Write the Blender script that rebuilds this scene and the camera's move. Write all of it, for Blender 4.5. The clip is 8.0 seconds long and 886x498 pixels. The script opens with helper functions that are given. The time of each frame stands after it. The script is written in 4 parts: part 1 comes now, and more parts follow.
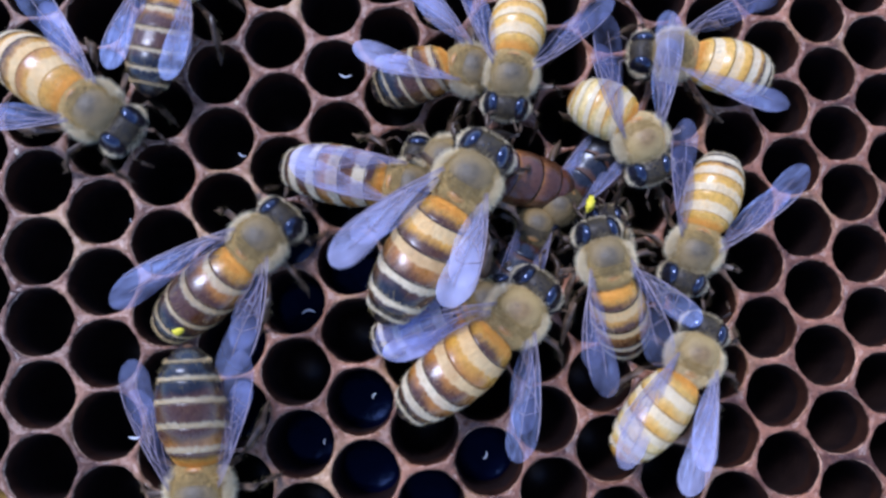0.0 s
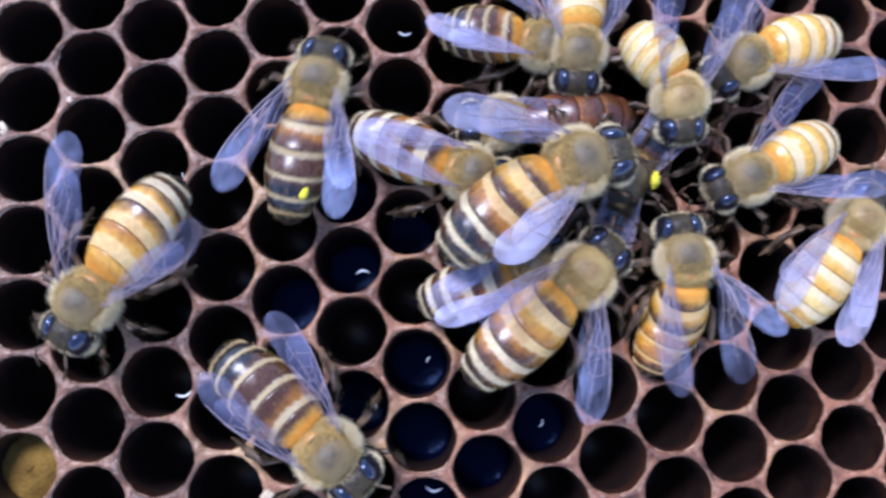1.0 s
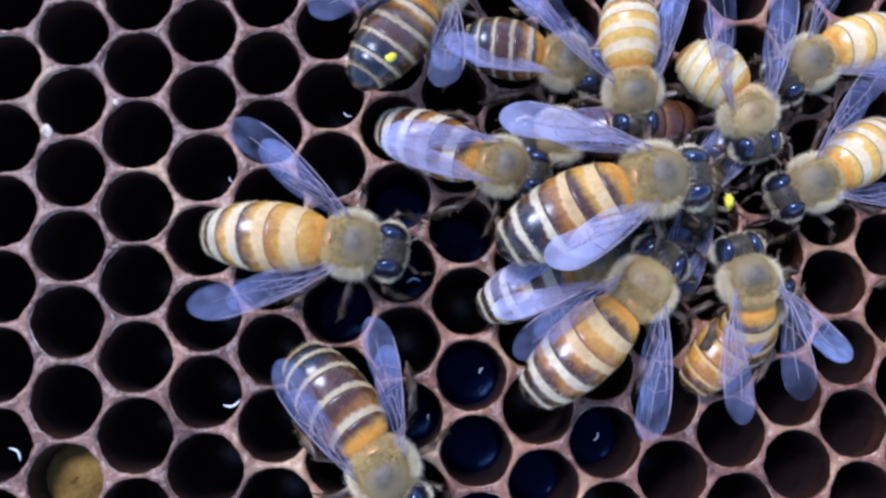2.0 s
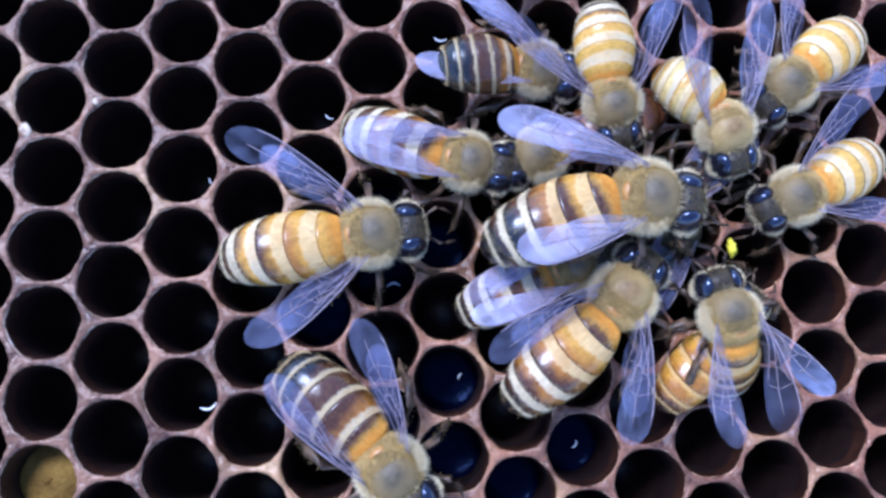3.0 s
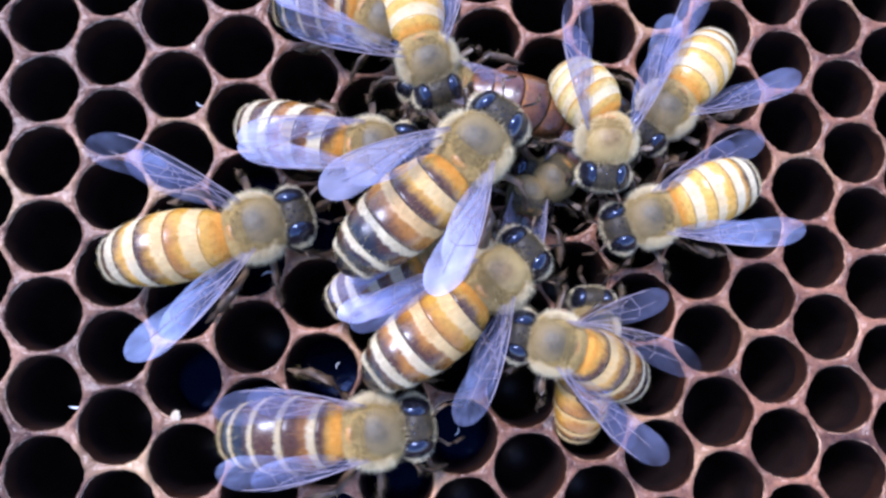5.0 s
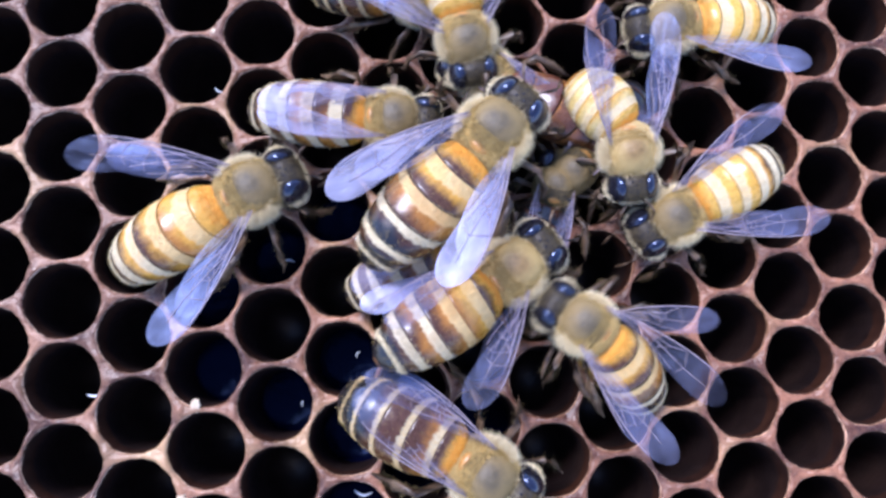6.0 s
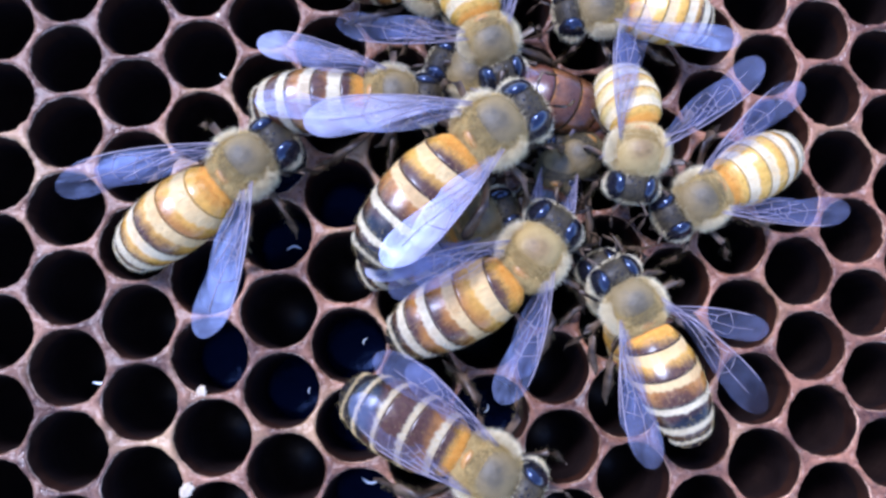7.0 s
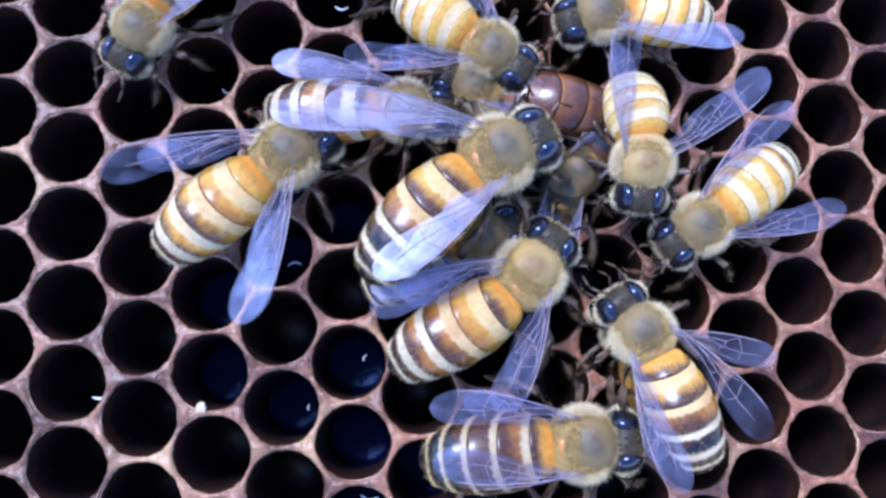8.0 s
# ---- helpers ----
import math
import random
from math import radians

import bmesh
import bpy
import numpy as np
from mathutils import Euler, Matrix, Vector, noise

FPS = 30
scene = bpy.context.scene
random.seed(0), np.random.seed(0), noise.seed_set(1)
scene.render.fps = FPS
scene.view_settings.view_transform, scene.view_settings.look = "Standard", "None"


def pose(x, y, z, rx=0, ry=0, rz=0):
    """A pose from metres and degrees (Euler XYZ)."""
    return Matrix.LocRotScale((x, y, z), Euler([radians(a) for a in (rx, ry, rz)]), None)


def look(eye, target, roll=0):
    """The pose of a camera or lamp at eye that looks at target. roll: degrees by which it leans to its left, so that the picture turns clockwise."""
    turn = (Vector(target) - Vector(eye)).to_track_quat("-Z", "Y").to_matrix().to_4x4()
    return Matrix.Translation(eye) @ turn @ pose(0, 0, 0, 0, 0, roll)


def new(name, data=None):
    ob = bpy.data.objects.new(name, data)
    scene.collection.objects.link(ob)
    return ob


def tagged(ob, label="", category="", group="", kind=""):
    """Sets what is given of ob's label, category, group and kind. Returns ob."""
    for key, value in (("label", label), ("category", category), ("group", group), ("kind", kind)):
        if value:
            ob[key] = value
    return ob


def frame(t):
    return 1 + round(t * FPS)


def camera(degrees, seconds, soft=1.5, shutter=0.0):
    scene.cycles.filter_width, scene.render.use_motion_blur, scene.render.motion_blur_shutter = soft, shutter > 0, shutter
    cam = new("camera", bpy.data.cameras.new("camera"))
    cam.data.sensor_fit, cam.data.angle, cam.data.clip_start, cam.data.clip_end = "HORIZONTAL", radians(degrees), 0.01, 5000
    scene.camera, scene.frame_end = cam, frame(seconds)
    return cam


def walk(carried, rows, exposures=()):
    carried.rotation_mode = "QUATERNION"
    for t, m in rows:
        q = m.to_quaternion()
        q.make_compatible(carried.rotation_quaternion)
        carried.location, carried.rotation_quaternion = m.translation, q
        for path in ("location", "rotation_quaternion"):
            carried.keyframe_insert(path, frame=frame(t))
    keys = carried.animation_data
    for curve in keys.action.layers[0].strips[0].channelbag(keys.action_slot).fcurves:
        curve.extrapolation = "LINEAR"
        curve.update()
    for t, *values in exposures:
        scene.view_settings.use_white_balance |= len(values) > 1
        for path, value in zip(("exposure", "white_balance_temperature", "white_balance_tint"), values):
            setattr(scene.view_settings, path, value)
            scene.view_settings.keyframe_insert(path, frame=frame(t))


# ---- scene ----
cam = camera(54.0, 8.0, soft=2.7, shutter=0.5)
PATH = [
    (0.0, pose(0.02717, -0.01576, 0.06253, 7.88, -0.44, -5.43)),
    (0.5, pose(0.02678, -0.01648, 0.06162, 7.94, -0.82, -4.90)),
    (1.0, pose(0.02241, -0.01805, 0.06067, 7.97, -0.92, -3.94)),
    (1.5, pose(0.01922, -0.01747, 0.05966, 7.94, -0.80, -3.52)),
    (1.7, pose(0.01889, -0.01705, 0.05946, 7.66, -0.79, -3.58)),
    (2.8, pose(0.01958, -0.01656, 0.05906, 7.87, -0.88, -2.93)),
    (3.0, pose(0.02008, -0.01655, 0.05899, 7.78, -1.12, -2.83)),
    (3.5, pose(0.02301, -0.01772, 0.05815, 7.87, -1.05, -3.44)),
    (4.0, pose(0.02570, -0.01721, 0.05834, 8.05, -0.99, -3.88)),
    (4.5, pose(0.02779, -0.01778, 0.05830, 8.21, -0.97, -4.49)),
    (4.7, pose(0.02854, -0.01841, 0.05764, 8.27, -0.93, -4.80)),
    (5.8, pose(0.02813, -0.01830, 0.05688, 7.95, -1.05, -4.12)),
    (6.0, pose(0.02708, -0.01859, 0.05654, 7.86, -0.96, -4.44)),
    (6.5, pose(0.02647, -0.01884, 0.05601, 7.78, -0.85, -4.40)),
    (7.0, pose(0.02674, -0.01930, 0.05596, 7.72, -0.75, -4.55)),
    (7.5, pose(0.02633, -0.01906, 0.05595, 7.98, -0.79, -4.51)),
    (8.0, pose(0.02685, -0.01848, 0.05608, 8.03, -0.72, -4.15)),
]
walk(cam, PATH, exposures=[(0.0, 0.91, 5700, 25), (0.5, 0.91, 5550, 28), (1.0, 1.31, 6150, 24), (1.5, 1.23, 5600, 24), (1.7, 1.10, 5630, 24), (3.0, 1.32, 5440, 23), (3.5, 1.34, 5480, 23), (4.0, 1.37, 5450, 23), (4.5, 1.47, 5630, 25), (6.0, 1.53, 6170, 27), (6.5, 1.48, 5800, 27), (7.0, 1.46, 5530, 26), (7.5, 1.49, 5350, 26), (8.0, 1.49, 5480, 25)])

# ---- light: open blue sky with a low soft sun ----
ELEVATION, BEARING = radians(58), radians(-35)
world = bpy.data.worlds.new("sky")
scene.world = world
world.use_nodes = True
nt = world.node_tree
sky = nt.nodes.new("ShaderNodeTexSky")
sky.sky_type = "NISHITA"
sky.sun_disc = False
sky.sun_elevation = ELEVATION
sky.sun_rotation = BEARING
sky.ozone_density = 4.0
sky.dust_density = 0.3
nt.nodes["Background"].inputs["Strength"].default_value = 0.14
nt.links.new(sky.outputs[0], nt.nodes["Background"].inputs["Color"])
sun = new("sun", bpy.data.lights.new("sun", "SUN"))
sun.data.energy = 1.8
sun.data.angle = radians(18)
sun.data.color = (0.92, 0.96, 1.0)
sun.matrix_basis = look((0, 0, 1), Vector((0, 0, 1)) - Vector((math.sin(BEARING) * math.cos(ELEVATION), math.cos(BEARING) * math.cos(ELEVATION), math.sin(ELEVATION))))

MM = 0.001


# ---- materials ----
def material(name, color, rough=0.5, spec=0.5, coat=0.0):
    m = bpy.data.materials.new(name)
    m.use_nodes = True
    b = m.node_tree.nodes["Principled BSDF"]
    b.inputs["Base Color"].default_value = (*color, 1)
    b.inputs["Roughness"].default_value = rough
    b.inputs["Specular IOR Level"].default_value = spec
    b.inputs["Coat Weight"].default_value = coat
    b.inputs["Coat Roughness"].default_value = 0.46
    return m


def mottled(name, low, high, scale, rough=(0.4, 0.6), spec=0.5, coat=0.0, bump=0.3, fine=6.0, dist=0.00006, spread=0.0):
    """Two-scale noise between two colours, with fine relief. scale: blotches a metre."""
    m = material(name, low, rough[0], spec, coat)
    t = m.node_tree
    b = t.nodes["Principled BSDF"]
    co = t.nodes.new("ShaderNodeTexCoord")
    big = t.nodes.new("ShaderNodeTexNoise")
    big.inputs["Scale"].default_value = scale
    big.inputs["Detail"].default_value = 5
    small = t.nodes.new("ShaderNodeTexNoise")
    small.inputs["Scale"].default_value = scale * fine
    small.inputs["Detail"].default_value = 4
    for n in (big, small):
        t.links.new(co.outputs["Object"], n.inputs["Vector"])
    mix = t.nodes.new("ShaderNodeMath")
    mix.operation = "MULTIPLY_ADD"
    t.links.new(small.outputs[0], mix.inputs[0])
    mix.inputs[1].default_value = 0.5
    half = t.nodes.new("ShaderNodeMath")
    half.operation = "MULTIPLY_ADD"
    t.links.new(big.outputs[0], half.inputs[0])
    half.inputs[1].default_value = 1.3
    half.inputs[2].default_value = -0.4
    t.links.new(half.outputs[0], mix.inputs[2])
    last = mix
    if spread:
        info = t.nodes.new("ShaderNodeObjectInfo")
        add = t.nodes.new("ShaderNodeMath")
        add.operation = "MULTIPLY_ADD"
        t.links.new(info.outputs["Random"], add.inputs[0])
        add.inputs[1].default_value = spread
        t.links.new(mix.outputs[0], add.inputs[2])
        last = add
    ramp = t.nodes.new("ShaderNodeValToRGB")
    ramp.color_ramp.elements[0].position = 0.25
    ramp.color_ramp.elements[0].color = (*low, 1)
    ramp.color_ramp.elements[1].position = 0.85
    ramp.color_ramp.elements[1].color = (*high, 1)
    t.links.new(last.outputs[0], ramp.inputs[0])
    t.links.new(ramp.outputs[0], b.inputs["Base Color"])
    r = t.nodes.new("ShaderNodeMapRange")
    t.links.new(small.outputs[0], r.inputs[0])
    r.inputs[3].default_value, r.inputs[4].default_value = rough
    t.links.new(r.outputs[0], b.inputs["Roughness"])
    bp = t.nodes.new("ShaderNodeBump")
    bp.inputs["Strength"].default_value = bump
    bp.inputs["Distance"].default_value = dist
    t.links.new(small.outputs[0], bp.inputs["Height"])
    t.links.new(bp.outputs[0], b.inputs["Normal"])
    return m


WAX = mottled("wax", (0.064, 0.027, 0.017), (0.41, 0.205, 0.113), 260, (0.12, 0.50), 0.5, 0.0, 1.0, 9, 0.00016)
# bright highlights on the rims, put into the wax colour as pale specks
stop = next(n for n in WAX.node_tree.nodes if n.type == "VALTORGB").color_ramp.elements.new(0.98)
stop.color = (0.78, 0.55, 0.40, 1)


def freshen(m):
    """Patches of fresh, yellowish wax a few cells apart, and a tint from cool to warm along the comb."""
    t = m.node_tree
    b = t.nodes["Principled BSDF"]
    old = b.inputs["Base Color"].links[0].from_socket
    patch = t.nodes.new("ShaderNodeTexNoise")
    patch.inputs["Scale"].default_value = 115
    patch.inputs["Detail"].default_value = 3
    t.links.new(t.nodes["Texture Coordinate"].outputs["Object"], patch.inputs["Vector"])
    area = t.nodes.new("ShaderNodeMapRange")
    t.links.new(patch.outputs[0], area.inputs[0])
    area.inputs[1].default_value, area.inputs[2].default_value = 0.56, 0.72
    area.inputs[4].default_value = 0.75
    mix = t.nodes.new("ShaderNodeMix")
    mix.data_type = "RGBA"
    t.links.new(area.outputs[0], mix.inputs[0])
    t.links.new(old, mix.inputs[6])
    mix.inputs[7].default_value = (0.56, 0.38, 0.19, 1)
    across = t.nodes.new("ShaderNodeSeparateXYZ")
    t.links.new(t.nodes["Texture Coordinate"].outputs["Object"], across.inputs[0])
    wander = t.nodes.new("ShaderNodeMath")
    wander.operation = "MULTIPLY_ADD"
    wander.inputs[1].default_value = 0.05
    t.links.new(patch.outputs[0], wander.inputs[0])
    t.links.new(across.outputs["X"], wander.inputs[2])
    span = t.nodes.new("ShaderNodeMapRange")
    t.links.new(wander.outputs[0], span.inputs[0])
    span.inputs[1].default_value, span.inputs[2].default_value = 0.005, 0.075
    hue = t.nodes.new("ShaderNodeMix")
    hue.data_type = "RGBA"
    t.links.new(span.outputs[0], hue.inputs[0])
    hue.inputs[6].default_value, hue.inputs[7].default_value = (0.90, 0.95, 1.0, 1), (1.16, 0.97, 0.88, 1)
    tinted = t.nodes.new("ShaderNodeVectorMath")
    tinted.operation = "MULTIPLY"
    t.links.new(mix.outputs[2], tinted.inputs[0])
    t.links.new(hue.outputs[2], tinted.inputs[1])
    t.links.new(tinted.outputs[0], b.inputs["Base Color"])


# glints along the hole's edge are painted as pale specks in this ring
LIP = mottled("wax_lip", (0.080, 0.035, 0.020), (0.80, 0.54, 0.36), 420, (0.08, 0.45), 0.6, 0.0, 1.0, 6, 0.00016)
lip_ramp = next(n for n in LIP.node_tree.nodes if n.type == "VALTORGB").color_ramp
lip_ramp.elements[0].position, lip_ramp.elements[1].position = 0.36, 0.74
lip_ramp.elements.new(0.86).color = (0.96, 0.84, 0.70, 1)
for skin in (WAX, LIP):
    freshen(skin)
# Old comb's dark lining, with shade painted in: brown at the mouth, blacker below.
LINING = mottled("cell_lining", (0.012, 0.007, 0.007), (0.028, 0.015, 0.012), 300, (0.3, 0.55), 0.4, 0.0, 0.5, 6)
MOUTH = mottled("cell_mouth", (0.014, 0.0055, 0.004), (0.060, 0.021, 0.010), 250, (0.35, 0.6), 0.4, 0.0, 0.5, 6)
# the reflected sky's blue is put into the base colour and specular tint
NECTAR = mottled("nectar", (0.0006, 0.0012, 0.008), (0.0015, 0.003, 0.022), 250, (0.16, 0.30), 0.07, 0, 0.25, 3.0, 0.0004)
NECTAR.node_tree.nodes["Principled BSDF"].inputs["Specular Tint"].default_value = (0.25, 0.42, 1.0, 1)
POLLEN = mottled("pollen", (0.12, 0.065, 0.012), (0.26, 0.155, 0.032), 700, (0.7, 0.9), 0.2, 0, 0.8, 5, 0.0002)
# blue-white of a glint, painted as a surface colour
GLINT_SKIN = mottled("glint_skin", (0.62, 0.70, 0.80), (0.86, 0.92, 1.0), 900, (0.08, 0.2), 0.8, 0.5)
PALE = mottled("pale_wax", (0.42, 0.31, 0.20), (0.74, 0.62, 0.44), 900, (0.4, 0.7), 0.4)
ORANGE, GOLD, STRAW, BROWN, BLACK, RED = (0.76, 0.35, 0.040), (0.46, 0.165, 0.018), (0.84, 0.55, 0.17), (0.095, 0.030, 0.008), (0.012, 0.010, 0.010), (0.24, 0.078, 0.018)
TOFFEE = (0.70, 0.42, 0.12)
MAROON = (0.13, 0.034, 0.012)
# AMBER and IVORY are lightened to carry the strong light on some bees
AMBER, IVORY, DUN = (0.84, 0.43, 0.060), (0.80, 0.63, 0.35), (0.60, 0.49, 0.29)
CREAM, WAIST, CHALK = (0.74, 0.52, 0.225), (0.78, 0.32, 0.030), (0.72, 0.60, 0.37)
CUT_GOLD = mottled("gold_brown_cuticle", (0.26, 0.09, 0.010), (0.58, 0.26, 0.040), 500, (0.32, 0.52), 0.7, 0.45, 0.25, 3.5, 0.00003)
CUT_BROWN = mottled("brown_cuticle", (0.060, 0.024, 0.010), (0.20, 0.080, 0.022), 500, (0.30, 0.50), 0.8, 0.50, 0.25, 3.5, 0.00003)
CUT_QUEEN = mottled("red_brown_cuticle", (0.09, 0.028, 0.010), (0.28, 0.085, 0.022), 400, (0.15, 0.35), 0.6, 0.4, 0.25, 8, 0.00003)
GOLDEN = mottled("golden_down", (0.20, 0.125, 0.036), (0.44, 0.29, 0.092), 700, (0.6, 0.8), 0.3, 0.0, 0.9, 8, 0.0001)
SHIELD = mottled("grey_shield", (0.050, 0.037, 0.017), (0.15, 0.108, 0.048), 420, (0.55, 0.70), 0.7, 0.0, 0.9, 6, 0.00006)
BODY = mottled("dark_body", (0.020, 0.016, 0.013), (0.080, 0.062, 0.042), 600, (0.4, 0.6), 0.4, 0.0, 0.6, 6)
FUR = mottled("tan_fur", (0.44, 0.305, 0.10), (0.76, 0.56, 0.23), 500, (0.5, 0.7), 0.3, 0, 0.0)
FUR_PALE = mottled("pale_fur", (0.74, 0.60, 0.34), (0.95, 0.84, 0.56), 500, (0.5, 0.7), 0.3, 0, 0.0)
FUR_WAIST = mottled("orange_gold_fur", (0.78, 0.38, 0.05), (0.98, 0.62, 0.16), 500, (0.5, 0.7), 0.3, 0, 0.0)
FUR_GOLD = mottled("golden_cream_fur", (0.66, 0.48, 0.19), (0.92, 0.75, 0.40), 500, (0.5, 0.7), 0.3, 0, 0.0)
SHIELD_TAN = mottled("tan_shield", (0.15, 0.085, 0.026), (0.34, 0.205, 0.070), 420, (0.45, 0.65), 0.5, 0.0, 0.9, 6, 0.00006)
DOWN_TAN = mottled("tan_down", (0.27, 0.165, 0.050), (0.50, 0.33, 0.115), 500, (0.5, 0.7), 0.3, 0, 0.0)


def rimmed(m, edge):
    """The bare shield passes unevenly into the colour of the hairy rim."""
    t = m.node_tree
    b = t.nodes["Principled BSDF"]
    old = b.inputs["Base Color"].links[0].from_socket
    rim = t.nodes.new("ShaderNodeAttribute")
    rim.attribute_name = "rim"
    patch = t.nodes.new("ShaderNodeTexNoise")
    patch.inputs["Scale"].default_value = 1400
    t.links.new(t.nodes["Texture Coordinate"].outputs["Object"], patch.inputs["Vector"])
    add = t.nodes.new("ShaderNodeMath")
    add.operation = "MULTIPLY_ADD"
    add.inputs[1].default_value = 0.55
    t.links.new(patch.outputs[0], add.inputs[0])
    t.links.new(rim.outputs["Fac"], add.inputs[2])
    fade = t.nodes.new("ShaderNodeMapRange")
    fade.interpolation_type = "SMOOTHSTEP"
    fade.inputs[1].default_value, fade.inputs[2].default_value = 0.40, 1.04
    t.links.new(add.outputs[0], fade.inputs[0])
    mix = t.nodes.new("ShaderNodeMix")
    mix.data_type = "RGBA"
    t.links.new(fade.outputs[0], mix.inputs[0])
    t.links.new(old, mix.inputs[6])
    mix.inputs[7].default_value = (*edge, 1)
    t.links.new(mix.outputs[2], b.inputs["Base Color"])


rimmed(SHIELD, (0.22, 0.145, 0.048))
rimmed(SHIELD_TAN, (0.42, 0.28, 0.095))
DOWN = mottled("grey_olive_down", (0.11, 0.082, 0.034), (0.26, 0.195, 0.085), 500, (0.5, 0.7), 0.3, 0, 0.0)
HAIR_CREAM = mottled("cream_hair", (0.60, 0.42, 0.18), (0.80, 0.61, 0.31), 900, (0.5, 0.7), 0.3, 0, 0.0)
HAIR_WHITE = mottled("white_hair", (0.60, 0.50, 0.31), (0.80, 0.70, 0.48), 900, (0.5, 0.7), 0.3, 0, 0.0)
EYE = mottled("eye", (0.006, 0.006, 0.008), (0.018, 0.016, 0.020), 900, (0.12, 0.24), 0.6, 0.5, 0.3, 9, 0.00002)
eye_skin = EYE.node_tree.nodes["Principled BSDF"].inputs
# eyes are black; blue sky highlights are tinted into specular and coat
eye_skin["Specular Tint"].default_value = (0.45, 0.62, 1.0, 1)
eye_skin["IOR"].default_value = 1.6
eye_skin["Coat Tint"].default_value = (0.7, 0.8, 1.0, 1)
eye_skin["Coat Roughness"].default_value = 0.14
LEG = mottled("leg", (0.028, 0.018, 0.013), (0.20, 0.125, 0.070), 800, (0.3, 0.5), 0.5)
VEIN = mottled("vein", (0.20, 0.15, 0.16), (0.44, 0.35, 0.39), 900, (0.25, 0.45), 0.6)
YELLOW = mottled("yellow_pollen", (0.75, 0.62, 0.03), (0.90, 0.80, 0.08), 900, (0.6, 0.8), 0.3)


def plate(front, rear, band, wide):
    """The skin of one plate of the abdomen: a hair band in front, then cuticle that darkens unevenly to a thin rear margin."""
    m = material("abdomen_plate", front, 0.3, 0.5)
    t = m.node_tree
    b = t.nodes["Principled BSDF"]

    def node(kind, *links):
        n = t.nodes.new("ShaderNode" + kind)
        for k, v in enumerate(links):
            if isinstance(v, bpy.types.NodeSocket):
                t.links.new(v, n.inputs[k])
            else:
                n.inputs[k].default_value = v
        return n

    def math_of(op, *args):
        n = node("Math", *args)
        n.operation = op
        return n.outputs[0]

    def named(key):
        n = node("Attribute")
        n.attribute_name = key
        return n.outputs["Fac"]

    def scaled(factor):
        n = node("VectorMath")
        n.operation = "SCALE"
        t.links.new(factor, n.inputs["Scale"])
        return n

    def ease(x, low, high):
        n = node("MapRange", x, low, high, 0.0, 1.0)
        n.interpolation_type = "SMOOTHSTEP"
        return n.outputs[0]

    def blend(f, a, c):
        n = t.nodes.new("ShaderNodeMix")
        n.data_type = "RGBA"
        for socket, v in ((n.inputs[0], f), (n.inputs[6], a), (n.inputs[7], c)):
            if isinstance(v, bpy.types.NodeSocket):
                t.links.new(v, socket)
            else:
                socket.default_value = v if isinstance(v, float) else (*v, 1)
        return n.outputs[2]

    along = named("along")
    flank = named("flank")
    co = node("TexCoord").outputs["Object"]
    info = node("ObjectInfo").outputs["Random"]
    shift = node("VectorMath", co, info)

    def noise_of(scale, detail, stretch=(1, 1, 1)):
        mp = node("Mapping", shift.outputs[0])
        mp.inputs["Scale"].default_value = stretch
        n = node("TexNoise", mp.outputs[0])
        n.inputs["Scale"].default_value, n.inputs["Detail"].default_value = scale, detail
        return n.outputs[0]

    blotch, fine, strand, ripple = noise_of(420, 3), noise_of(2600, 3), noise_of(4200, 3, (0.22, 1, 1)), noise_of(900, 2)
    u = math_of("MULTIPLY_ADD", math_of("SUBTRACT", blotch, 0.5), 0.30, along)
    u = math_of("MULTIPLY_ADD", math_of("SUBTRACT", strand, 0.5), 0.24, u)
    hairy = math_of("SUBTRACT", 1.0, ease(u, wide - 0.05, wide + 0.06))
    start = ease(along, 0.0, 0.05)
    hairy = math_of("MULTIPLY", hairy, start)
    d = math_of("MULTIPLY_ADD", flank, -0.20, u)
    d = math_of("MULTIPLY_ADD", math_of("SUBTRACT", blotch, 0.5), 0.9, d)
    deep = ease(d, wide - 0.14, wide + 0.38)
    tone = math_of("MULTIPLY_ADD", fine, 0.7, 0.62)
    field = blend(deep, front, rear)
    margin = ease(along, 0.88, 0.95)
    field = blend(math_of("MULTIPLY", margin, 0.45), field, tuple(c * 0.35 for c in rear))
    lit = scaled(tone)
    t.links.new(field, lit.inputs[0])
    hair = scaled(math_of("MULTIPLY_ADD", strand, 0.55, 0.68))
    hair.inputs[0].default_value = band
    t.links.new(blend(math_of("MULTIPLY", hairy, math_of("MULTIPLY_ADD", ease(blotch, 0.34, 0.58), 0.34, 0.62)), lit.outputs[0], hair.outputs[0]), b.inputs["Base Color"])
    t.links.new(math_of("MULTIPLY_ADD", hairy, 0.36, math_of("MULTIPLY_ADD", fine, 0.22, 0.18)), b.inputs["Roughness"])
    t.links.new(math_of("MULTIPLY_ADD", hairy, -0.38, 0.42), b.inputs["Coat Weight"])
    b.inputs["Coat Roughness"].default_value = 0.28
    # sky blue of the highlights, put into the coat's tint
    b.inputs["Coat Tint"].default_value = (0.62, 0.78, 1.0, 1)
    bp = node("Bump")
    bp.inputs["Strength"].default_value, bp.inputs["Distance"].default_value = 0.5, 0.00004
    t.links.new(math_of("ADD", math_of("MULTIPLY", strand, math_of("MULTIPLY_ADD", hairy, 0.85, 0.15)), math_of("MULTIPLY", ripple, 3.2)), bp.inputs["Height"])
    t.links.new(bp.outputs[0], b.inputs["Normal"])
    return m


